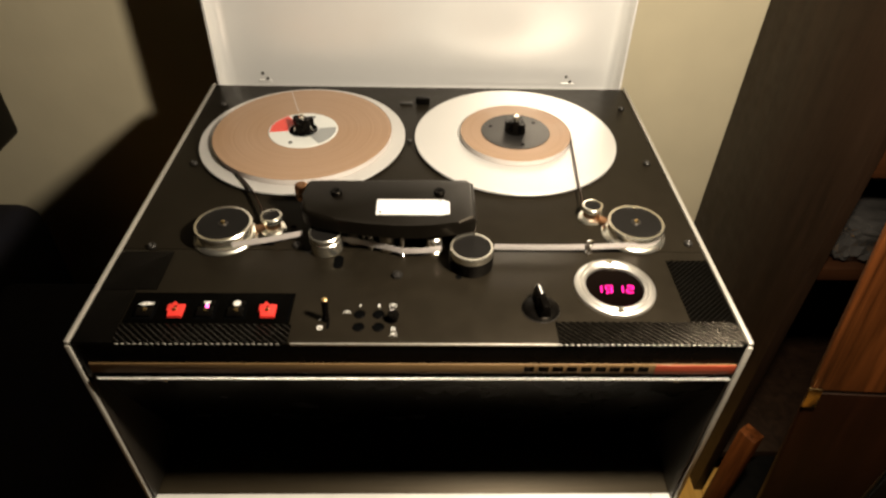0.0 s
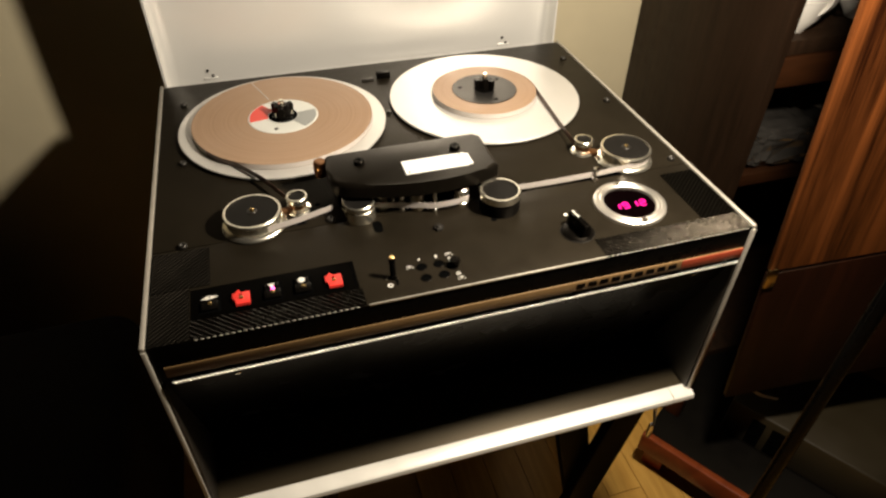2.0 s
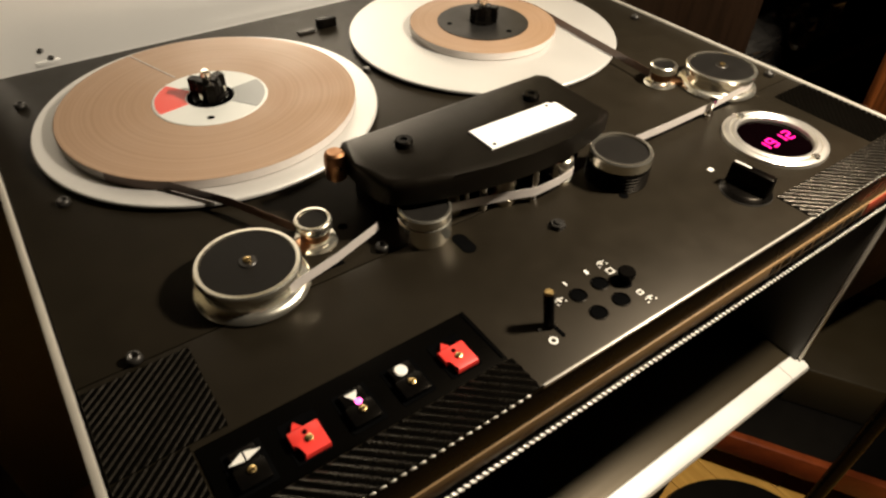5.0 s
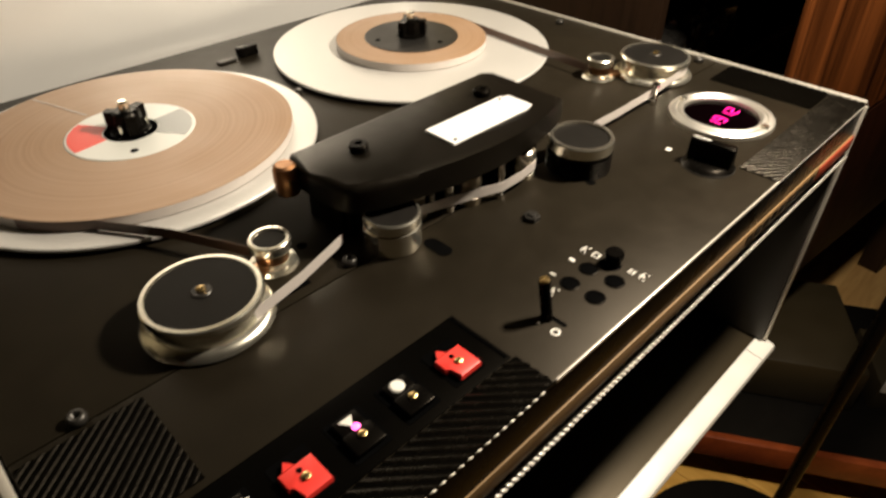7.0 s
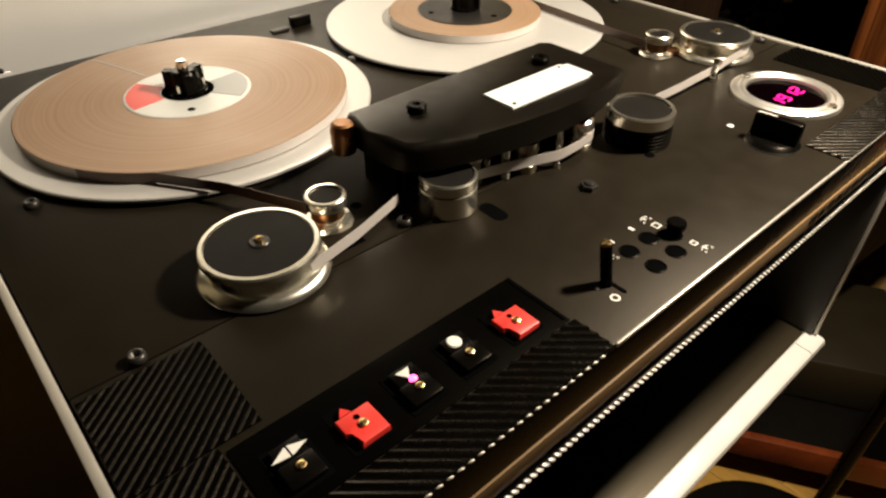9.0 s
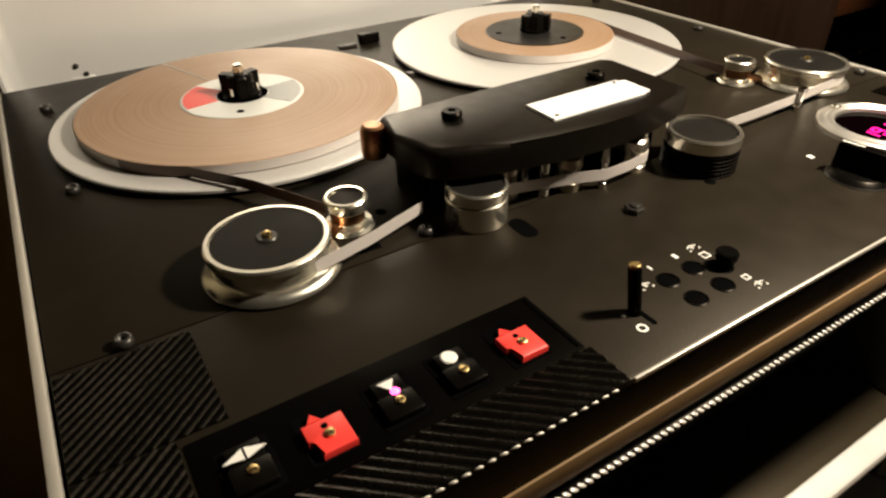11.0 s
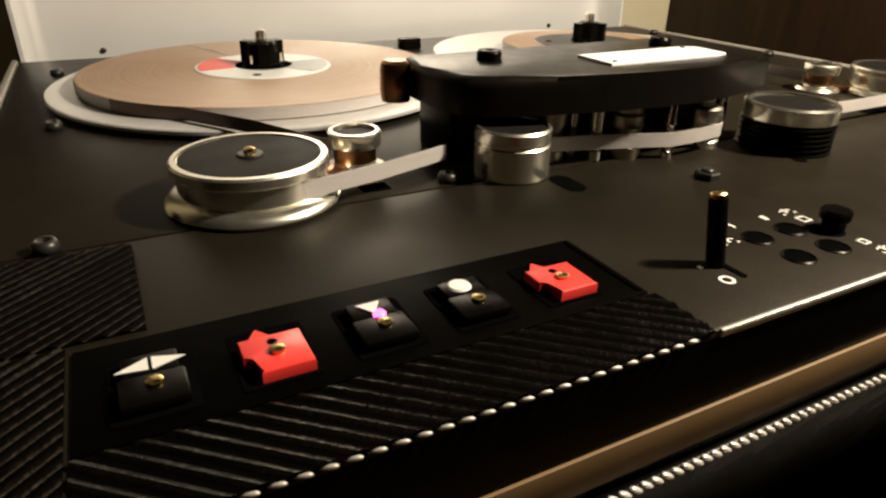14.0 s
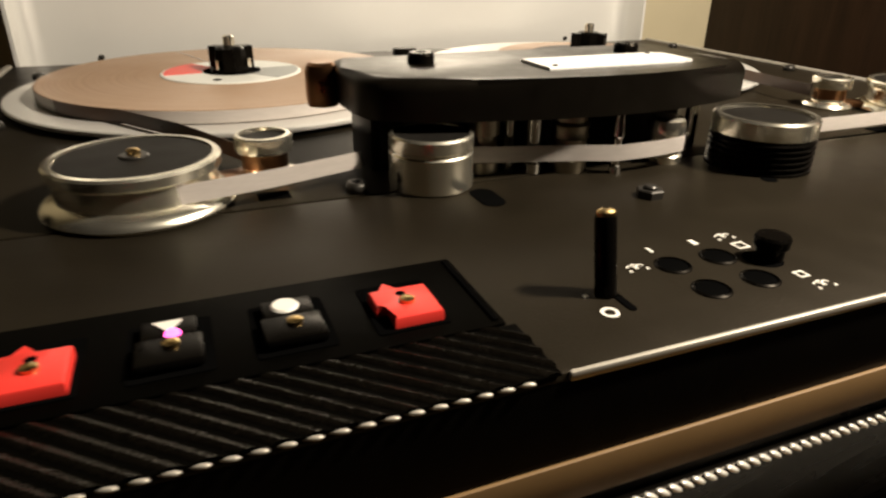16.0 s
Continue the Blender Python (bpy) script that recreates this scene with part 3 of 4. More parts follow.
# ---- rollers ----
def big_roller(x, y):
    r = rpart("guide_roller", lathe([(0.0, 0.0), (0.0305, 0.0), (0.0310, 0.0010), (0.0302, 0.0026), (0.0278, 0.0042), (0.0258, 0.0050), (0.0256, 0.0112), (0.0266, 0.0118), (0.0274, 0.0126), (0.0274, 0.0154), (0.0267, 0.0162), (0.0248, 0.0163), (0.0246, 0.0154), (0, 0.0154)], 72), M_NICKEL, "large turned nickel guide roller", at=(x, y, DZ + 0.0004))
    rpart("roller_cap", disc(0.0245, 0.0154, 0.0158, 64), M_CAP, "black inset roller cap", r, (x, y, DZ + 0.0004))
    rpart("washer", disc(0.0048, 0.0158, 0.0166, 24), M_STEEL_SCREW, "", r, (x, y, DZ + 0.0004))
    rpart("centre_screw", lathe([(0, 0.0166), (0.0023, 0.0166), (0.0021, 0.0180), (0.0012, 0.0186), (0, 0.0187)], 16), M_BRASS, "brass centre screw", r, (x, y, DZ + 0.0004))


big_roller(-0.1842, 0.1365)
big_roller(0.2150, 0.1430)


def small_roller(x, y):
    r = rpart("tension_roller", lathe([(0, 0), (0.0125, 0), (0.0130, 0.0012), (0.0118, 0.0028), (0.0085, 0.0040), (0.0085, 0.0050)], 40), M_NICKEL, "small turned tension roller", at=(x, y, DZ))
    rpart("sleeve", lathe([(0.0085, 0.0050), (0.0085, 0.0104)], 40), M_COPPER, "bronze sleeve", r, (x, y, DZ))
    rpart("roller_head", lathe([(0.0085, 0.0104), (0.0102, 0.0110), (0.0106, 0.0120), (0.0106, 0.0164), (0.0099, 0.0171), (0.0086, 0.0172), (0.0084, 0.0156), (0, 0.0156)], 40), M_NICKEL, "", r, (x, y, DZ))
    rpart("roller_cap", disc(0.0083, 0.0156, 0.0160, 32), M_CAP, "", r, (x, y, DZ))


small_roller(-0.1410, 0.1490)
small_roller(0.1775, 0.1695)
# bridge arms between rollers
rpart("roller_arm", beam((-0.141, 0.149, DZ + 0.0028), (-0.184, 0.1375, DZ + 0.0028), 0.010, 0.003, 0.0005, (0, 1, 0)), M_COPPER, "bronze tension arm")
rpart("roller_arm", beam((0.1775, 0.1695, DZ + 0.0028), (0.215, 0.143, DZ + 0.0028), 0.010, 0.003, 0.0005, (0, 1, 0)), M_COPPER, "bronze tension arm")

# capstan drum and ribbed pinch roller
drum = rpart("capstan_drum", lathe([(0, 0), (0.0150, 0), (0.0155, 0.0006), (0.0155, 0.0130), (0.0149, 0.0136), (0.0149, 0.0146), (0.0155, 0.0152), (0.0155, 0.0192), (0.0147, 0.0200), (0.0138, 0.0200), (0.0136, 0.0188), (0, 0.0188)], 64), M_NICKEL, "turned nickel drum with a groove", at=(-0.0850, 0.1205, DZ))
rpart("drum_cap", disc(0.0135, 0.0188, 0.0194, 40), M_CAP, "", drum, (-0.0850, 0.1205, DZ))
prof = [(0, 0), (0.0205, 0)]
for k in range(5):
    prof += [(0.0205, 0.001 + k * 0.0023), (0.0192, 0.0016 + k * 0.0023), (0.0192, 0.0022 + k * 0.0023), (0.0205, 0.0029 + k * 0.0023)]
prof += [(0.0198, 0.0134), (0, 0.0134)]
pinch = rpart("pinch_roller", lathe(prof, 64), M_BLACK, "black ribbed pinch roller with chrome rim", at=(0.0520, 0.0990, DZ))
rpart("chrome_rim", lathe([(0.0196, 0.0134), (0.0202, 0.0140), (0.0202, 0.0202), (0.0194, 0.0211), (0.0176, 0.0211), (0.0174, 0.0198), (0.0174, 0.0134)], 64), M_NICKEL, "polished chrome rim", pinch, (0.0520, 0.0990, DZ))
rpart("rim_cap", disc(0.0173, 0.0192, 0.0198, 48), M_CAP, "", pinch, (0.0520, 0.0990, DZ))

# ---- head block and cover ----
block = rpart("head_block", box((-0.098, 0.140, DZ), (0.044, 0.176, DZ + 0.0232), 0.001), M_STEEL, "black head block")
rpart("block_side", box((-0.1015, 0.142, DZ), (-0.0985, 0.172, DZ + 0.0232), 0.0008), M_BLACK, "", block)
outline = [(-0.104, 0.181), (0.050, 0.183), (0.0565, 0.176), (0.0565, 0.1185)]
outline += [(0.040, 0.1130), (0.020, 0.1085), (0.0, 0.1065), (-0.020, 0.1068), (-0.045, 0.1095), (-0.070, 0.1145), (-0.0880, 0.1195), (-0.1010, 0.1260), (-0.1055, 0.1305), (-0.1080, 0.1400), (-0.1090, 0.1550), (-0.1085, 0.1760)]
outline = list(reversed(outline))
cover = rpart("head_cover", prism(outline, DZ + 0.0235, DZ + 0.0385, 0.0046, seg=4), M_COVER, "black painted curved head cover")
CT = DZ + 0.0385
rpart("name_plate", prism([(-0.0365, 0.1455), (-0.0365, 0.1225), (0.0275, 0.1225), (0.0275, 0.1240), (0.0320, 0.1240), (0.0320, 0.1430), (0.0275, 0.1430), (0.0275, 0.1455)], CT, CT + 0.0012, 0.0003), M_PLATE, "plain white name plate", cover, smooth=False)
for x, y in ((-0.0325, 0.1255), (0.0235, 0.1425)):
    rpart("plate_rivet", disc(0.0013, 0.0012, 0.0018, 12), M_STEEL_SCREW, "", cover, (x, y, CT))
for x, y in ((-0.0762, 0.1555), (0.0225, 0.1565)):
    k = rpart("cover_knob", lathe([(0, 0), (0.0054, 0), (0.0054, 0.0032), (0.0046, 0.0042), (0.0022, 0.0042), (0.0020, 0.003), (0, 0.003)], 24), M_BLACK, "small black slotted cover screw", cover, (x, y, CT))
# bronze post at the cover's end
rpart("end_post", lathe([(0, 0.021), (0.0062, 0.021), (0.0066, 0.024), (0.0066, 0.034), (0.0060, 0.0370), (0.0045, 0.0382), (0, 0.0382)], 32), M_COPPER, "bronze post beside the head cover", cover, (-0.1130, 0.1720, DZ))


# heads, rollers and pins under the cover
def post(name, x, y, prof, material, label=""):
    return rpart(name, lathe(prof, 28), material, label, at=(x, y, DZ))


post("erase_head", -0.0600, 0.1290, [(0, 0), (0.0062, 0), (0.0062, 0.0045), (0.0052, 0.0050), (0.0052, 0.0145), (0.0062, 0.0150), (0.0062, 0.0233), (0, 0.0233)], M_DULLN, "dull nickel tape head")
post("guide_post", -0.0425, 0.1205, [(0, 0), (0.0034, 0), (0.0034, 0.004), (0.0028, 0.0045), (0.0028, 0.0233), (0, 0.0233)], M_CHROME, "chrome tape guide post")
post("guide_post", -0.0495, 0.1275, [(0, 0), (0.0022, 0), (0.0022, 0.0233), (0, 0.0233)], M_CHROME, "chrome tape guide post")
post("record_head", -0.0270, 0.1195, [(0, 0), (0.0074, 0), (0.0076, 0.0050), (0.0068, 0.0056), (0.0068, 0.0130), (0.0076, 0.0136), (0.0070, 0.0160), (0.0074, 0.0185), (0.0064, 0.0200), (0.0064, 0.0233), (0, 0.0233)], M_DULLN, "dull nickel stepped tape head")
post("guide_pin", -0.0120, 0.1085, [(0, 0), (0.0026, 0), (0.0022, 0.003), (0.0016, 0.0035), (0.0016, 0.0140), (0.0024, 0.0150), (0.0016, 0.0233), (0, 0.0233)], M_CHROME, "thin chrome guide pin")
post("play_head", 0.0175, 0.1167, [(0, 0), (0.0078, 0), (0.0080, 0.0030), (0.0066, 0.0042), (0.0066, 0.0052), (0.0078, 0.0060), (0.0080, 0.0145), (0.0074, 0.0175), (0.0055, 0.0190), (0, 0.0192)], M_NICKEL, "rounded nickel roller under the cover")
post("guide_post", 0.0400, 0.1270, [(0, 0), (0.0030, 0), (0.0030, 0.0233), (0, 0.0233)], M_CHROME, "chrome tape guide post")
post("edge_guide", 0.1645, 0.1125, [(0, 0), (0.0030, 0), (0.0030, 0.0035), (0.0018, 0.0042), (0.0018, 0.0128), (0.0032, 0.0136), (0.0030, 0.0160), (0, 0.0172)], M_CHROME, "small chrome tape edge guide")
rpart("arm_slot", box((0.150, 0.117, DZ), (0.200, 0.1250, DZ + 0.0003)), M_PIT, "")

# the threaded tape, reel to reel
tape = thing("magnetic_tape", (0, 0.115, TAPE0), "thin pale-grey magnetic tape threaded past the rollers", "tape")
run = [(0.0745, 0.1135), (0.120, 0.1130), (0.1645, 0.1140)] + arc(0.215, 0.143, 0.0259, 262, 330, 8)
part("tape_run", ribbon(run, TAPE0, TAPE1), M_TAPE, tape, "", (0, 0, 0))
run = arc(-0.1842, 0.1375, 0.0259, 200, 292, 8) + [(-0.1420, 0.1210), (-0.1085, 0.1320)]
part("tape_run", ribbon(run, TAPE0, TAPE1), M_TAPE, tape, "", (0, 0, 0))
run = [(-0.0700, 0.1240), (-0.0425, 0.1165), (-0.0270, 0.1118), (-0.0120, 0.1065), (0.0060, 0.1070), (0.0150, 0.1083), (0.0195, 0.1088), (0.0225, 0.1103), (0.0242, 0.1128)]
part("tape_run", ribbon(run, TAPE0, TAPE1), M_TAPE, tape, "", (0, 0, 0))
run = arc(HUBS[0][0], HUBS[0][1], 0.1043, 212, 236, 6) + [(-0.170, 0.199), (-0.1490, 0.1565)]
part("tape_run", ribbon(run, TAPE0, TAPE1), M_TAPED, tape, "dark oxide side of the tape", (0, 0, 0))
run = arc(HUBS[1][0], HUBS[1][1], 0.0658, 60, -5, 8) + [(0.1780, 0.290), (0.1700, 0.1760)]
part("tape_run", ribbon(run, TAPE0, TAPE1), M_TAPED, tape, "dark oxide side of the tape", (0, 0, 0))

# ---- transport keys ----
key_tray = rpart("key_tray", box((-0.2430, 0.0210, DZ), (-0.1040, 0.0575, DZ + 0.0009), 0.0004), M_KEYTRAY, "black key tray")
def tri_mark(pts, z):
    return prism(pts, z, z + 0.0003)


for k, (kind, x) in enumerate((("wind", -0.2275), ("red", -0.2022), ("play", -0.1765), ("pause", -0.1508), ("red", -0.1245))):
    y, z = 0.0365, DZ + 0.0009
    fr = rpart("key_frame", prism(rounded(x - 0.0087, y - 0.0110, x + 0.0087, y + 0.0114, 0.001), z, z + 0.0003), M_PIT, "", key_tray)
    if kind == "red":
        bm = bmesh.new()
        prism([(x - 0.0072, y + 0.0042), (x - 0.0072, y - 0.0035), (x - 0.0046, y - 0.0035), (x - 0.0046, y - 0.0098), (x + 0.0072, y - 0.0098), (x + 0.0072, y + 0.0042)], z + 0.0003, z + 0.0032, 0.0006, bm)
        key = rpart("transport_key", bm, M_BTN, "translucent red transport key", key_tray)
        rpart("key_tongue", prism([(x - 0.0046, y + 0.0048), (x + 0.0004, y + 0.0048), (x - 0.0022, y + 0.0084)], z + 0.0003, z + 0.0024), M_BTN, "red triangular tongue", key, smooth=False)
        rpart("key_hole", disc(0.0013, 0, 0.0003, 12), M_PIT, "", key, (x, y + 0.0009, z + 0.0032))
    else:
        bm = box((x - 0.0068, y - 0.0095, z + 0.0006), (x + 0.0068, y + 0.0011, z + 0.0030), 0.0008)
        box((x - 0.0057, y + 0.0011, z + 0.0006), (x + 0.0057, y + 0.0091, z + 0.0026), 0.0005, bm)
        key = rpart("transport_key", bm, M_BLACK, "black transport key", key_tray)
        if kind == "wind":
            bm = tri_mark([(x - 0.0072, y + 0.0034), (x - 0.0004, y + 0.0023), (x - 0.0004, y + 0.0070)], z + 0.0027)
            rpart("symbol", bm, M_WHITE, "white arrow symbol", key, smooth=False)
            bm = tri_mark([(x + 0.0004, y + 0.0023), (x + 0.0072, y + 0.0047), (x + 0.0004, y + 0.0070)], z + 0.0027)
            rpart("symbol", bm, M_WHITE, "white arrow symbol", key, smooth=False)
        elif kind == "play":
            bm = tri_mark([(x - 0.0034, y + 0.0074), (x, y + 0.0023), (x + 0.0029, y + 0.0074)], z + 0.0027)
            rpart("symbol", bm, M_WHITE, "white arrow symbol", key, smooth=False)
            rpart("indicator_lamp", lathe([(0, 0.0026), (0.0017, 0.0026), (0.0016, 0.0033), (0.0009, 0.0039), (0, 0.0041)], 16), M_LED, "lit magenta indicator lamp", key, (x + 0.0008, y + 0.0015, z))
        else:
            rpart("symbol", disc(0.0033, 0.0026, 0.0032, 28), M_WHITE, "white dot symbol", key, (x - 0.0006, y + 0.0055, z))
    h = 0.0032 if kind == "red" else 0.0030
    rpart("brass_screw", lathe([(0, h - 0.001), (0.0019, h - 0.001), (0.0018, h + 0.0008), (0.0010, h + 0.0012), (0, h + 0.0012)], 14), M_BRASS, "brass key screw", key, (x + 0.0004, y - 0.0030, z))
rpart("tray_notch", box((-0.1066, 0.0225, DZ + 0.0009), (-0.1054, 0.0560, DZ + 0.0014)), M_PIT, "", key_tray)

# ---- lever, sockets, printed symbols ----
lever = rpart("toggle_lever", lathe([(0, 0), (0.0028, 0), (0.0028, 0.0200), (0.0026, 0.0206), (0, 0.0206)], 20), M_BLACK, "black toggle lever with brass tip", at=(-0.0735, 0.0255, DZ), turn=(radians(-11), 0, 0))
rpart("lever_tip", disc(0.0025, 0.0206, 0.0222, 20), M_BRASS, "brass lever tip", lever, (-0.0735, 0.0255, DZ))
rpart("lever_slot", prism(rounded(-0.0011, -0.0080, 0.0011, 0.0040, 0.001), 0, 0.0003), M_PIT, "", deck_front, (-0.0715, 0.0240, DZ))
for x, y in ((-0.0460, 0.0328), (-0.0300, 0.0328), (-0.0292, 0.0180), (-0.0458, 0.0180)):
    s = rpart("key_socket", lathe([(0.0046, 0.0003), (0.0046, 0.0006), (0.0052, 0.0003), (0.0052, 0.0)], 28), M_BLACK, "", deck_front, (x, y, DZ))
    rpart("socket_pit", disc(0.0046, 0, 0.0003, 28), M_PIT, "dark empty socket", s, (x, y, DZ))
rpart("socket_pit", disc(0.0056, 0, 0.0003, 28), M_PIT, "dark empty socket", deck_front, (-0.0188, 0.0272, DZ))
rpart("push_knob", lathe([(0, 0), (0.0040, 0), (0.0040, 0.0036), (0.0049, 0.0042), (0.0050, 0.0066), (0.0044, 0.0074), (0, 0.0076)], 28), M_BLACK, "round black push knob", at=(-0.0170, 0.0270, DZ))


def mark(bm, x, y, label):
    rpart("printed_symbol", bm, M_WHITE, label, deck_front, (x, y, DZ), smooth=False)


mark(ring(0.0014, 0.0024, 0, 0.0003, 24, edge=0.00005), -0.0780, 0.0172, "white printed ring")
for x, y, w, h in ((-0.0460, 0.0432, 0.0005, 0.0015), (-0.0300, 0.0432, 0.0009, 0.0016)):
    mark(prism([(-w, -h), (w, -h), (w, h), (-w, h)], 0, 0.0003), x, y, "white printed stroke")


def square_outline(s, t):
    """A printed square drawn as four strokes of width t."""
    bm = bmesh.new()
    for x0, y0, x1, y1 in ((-s, -s, s, t - s), (-s, s - t, s, s), (-s, t - s, t - s, s - t), (s - t, t - s, s, s - t)):
        prism([(x0, y0), (x1, y0), (x1, y1), (x0, y1)], 0, 0.0003, 0, bm)
    return bm


for x, y, s in ((-0.0180, 0.0366, 0.0021), (-0.0168, 0.0160, 0.0017)):
    mark(square_outline(s, 0.0006), x, y, "white printed square outline")


def loop_mark():
    """Two facing curved arrows with a bar across each end."""
    bm = bmesh.new()
    for k in (-1, 1):
        o, i = arc(k * 0.0015, 0, 0.0015, 90 - k * 70, 90 + k * 130, 8), arc(k * 0.0015, 0, 0.0010, 90 - k * 70, 90 + k * 130, 8)
        prism(o + list(reversed(i)), 0, 0.0003, 0, bm)
        prism([(k * 0.0022, -0.0020), (k * 0.0034, -0.0020), (k * 0.0028, -0.0008)], 0, 0.0003, 0, bm)
    prism([(-0.0006, 0.0014), (0.0006, 0.0014), (0.0006, 0.0020), (-0.0006, 0.0020)], 0, 0.0003, 0, bm)
    return bm


for x, y in ((-0.0568, 0.0352), (-0.0180, 0.0436), (-0.0160, 0.0098)):
    mark(loop_mark(), x, y, "white printed double arrow")
for x, y in ((-0.0790, 0.0262), (-0.0712, 0.0236), (0.1105, 0.0680)):
    s = 0.0007 if x < 0 else 0.0017
    mark(prism([(-s, -s), (s, -s), (s, s), (-s, s)], 0, 0.0003), x, y, "white printed dot")

# rotary knob
knob = rpart("rotary_knob", lathe([(0, 0), (0.0160, 0), (0.0162, 0.0010), (0.0140, 0.0030), (0.0128, 0.0036), (0, 0.0036)], 48), M_BLACK, "black rotary selector knob", at=(0.1100, 0.0400, DZ))
rpart("knob_ring", ring(0.0150, 0.0166, 0, 0.0008, 48, edge=0.0003), M_STEEL_SCREW, "thin bright skirt ring", knob, (0.1100, 0.0400, DZ))
bm = box((-0.0052, -0.0140, 0.0034), (0.0052, 0.0140, 0.0165), 0.0014)
for v in bm.verts:
    if v.co.z > 0.01:
        v.co.x *= 0.62
rpart("knob_grip", bm, M_BLACK, "", knob, (0.1100, 0.0400, DZ), turn=(0, 0, radians(8)))
bm = box((-0.0006, 0.0020, 0.0165), (0.0006, 0.0132, 0.0168))
rpart("knob_pointer", bm, M_WHITE, "white pointer line", knob, (0.1100, 0.0400, DZ), turn=(0, 0, radians(8)))

# counter display
CX, CY = 0.1800, 0.0665
disp = rpart("counter_display", lathe([(0.0258, 0.0002), (0.0262, 0.0030), (0.0280, 0.0042), (0.0298, 0.0040), (0.0306, 0.0034), (0.0314, 0.0040), (0.0345, 0.0038), (0.0362, 0.0026), (0.0366, 0.0)], 96), M_RING, "round chrome ringed counter display", at=(CX, CY, DZ))
rpart("display_window", disc(0.0260, 0, 0.0008, 64), M_SEGOFF, "dark display window", disp, (CX, CY, DZ))
for x, y in ((CX + 0.001, CY + 0.0305), (CX - 0.002, CY - 0.0320)):
    rpart("ring_screw", disc(0.0030, 0.003, 0.0056, 16), M_NICKEL, "", disp, (x, y, DZ))
SEGS = {"1": "bc", "9": "abcdfg", "2": "abged"}


def digit(ch):
    bm = bmesh.new()
    w, h, t, g = 0.0029, 0.0043, 0.0007, 0.0003
    for s in SEGS[ch]:
        if s in "agd":
            y = {"a": 2 * h, "g": h, "d": 0}[s]
            box((g, y - t, 0), (w * 2 - g, y + t, 0.0003), bm=bm)
        else:
            x = 0 if s in "fe" else 2 * w
            y = h if s in "fb" else 0
            box((x - t, y + g, 0), (x + t, y + h - g, 0.0003), bm=bm)
    for v in bm.verts:
        v.co.x += v.co.y * 0.12
    return bm


for k, ch in enumerate("1912"):
    rpart("digit", digit(ch), M_SEG, "lit magenta seven-segment digit", disp, (CX - 0.0185 + k * 0.0096, CY - 0.0065, DZ + 0.0008), smooth=False)

# ---- stand ----
stand = thing("recorder_stand", (0.1, 0.2, 0.0), "black steel cross-legged stand carrying the recorder", "stand")
for y in (0.05, 0.41):
    part("leg", beam((0.262, y, 0.535), (0.150, y, 0.0), 0.045, 0.018, 0.002), M_STEEL, stand)
    part("leg", beam((0.150, y + 0.02, 0.535), (0.262, y + 0.02, 0.0), 0.045, 0.018, 0.002), M_STEEL, stand)
    part("leg", beam((-0.262, y, 0.535), (-0.150, y, 0.0), 0.045, 0.018, 0.002), M_STEEL, stand)
    part("leg", beam((-0.150, y + 0.02, 0.535), (-0.262, y + 0.02, 0.0), 0.045, 0.018, 0.002), M_STEEL, stand)
    part("top_rail", box((-0.275, y - 0.012, 0.523), (0.275, y + 0.032, 0.545), 0.002), M_STEEL, stand)

# ---- dark cabinet against the wall ----
cab = thing("shelf_cabinet", (0.9, 0.5, 0.0), "dark brown veneered shelf cabinet with open front", "cabinet")
part("side_panel", box((0.548, 0.314, 0.0), (0.566, 0.668, 2.05), 0.001), M_DARKWOOD, cab)
part("side_panel", box((1.40, 0.314, 0.0), (1.418, 0.668, 2.05), 0.001), M_DARKWOOD, cab)
part("back_panel", box((0.566, 0.655, 0.0), (1.40, 0.668, 2.05)), M_DARKWOOD, cab)
part("top_panel", box((0.548, 0.314, 2.05), (1.418, 0.668, 2.068), 0.001), M_DARKWOOD, cab)
part("shelf", box((0.5665, 0.328, 0.800), (1.3995, 0.655, 0.822), 0.001), M_DARKWOOD, cab)
part("drawer_front", box((0.568, 0.322, 0.752), (1.398, 0.338, 0.799), 0.002), M_UMBER, cab, "reddish-brown wooden drawer front")
part("shelf", box((0.5665, 0.328, 0.570), (1.3995, 0.655, 0.592), 0.001), M_UMBER, cab)
part("shelf", box((0.5665, 0.328, 0.10), (1.3995, 0.655, 0.122), 0.001), M_DARKWOOD, cab)

# jug, cup and glass on the shelf
def vessel(name, x, y, z, prof, material, label, category, handle=0.0, group=""):
    t = thing(name, (x, y, z), label, category, group)
    part("body", lathe(prof, 36), material, t, "", (x, y, z))
    if handle:
        bm = bmesh.new()
        loop = [(handle * 0.5 + handle * 0.28 * math.cos(radians(a)), handle * 0.55 + handle * 0.38 * math.sin(radians(a))) for a in range(-100, 101, 20)]
        rows = []
        for px, pz in loop:
            rows.append([bm.verts.new((px + 0.003 * math.cos(q), 0.003 * math.sin(q), pz)) for q in (0, 1.57, 3.14, 4.71)])
        for a, b in zip(rows, rows[1:]):
            for i in range(4):
                j = (i + 1) % 4
                bm.faces.new((a[i], a[j], b[j], b[i]))
        part("handle", bm, material, t, "", (x, y, z))
    return t


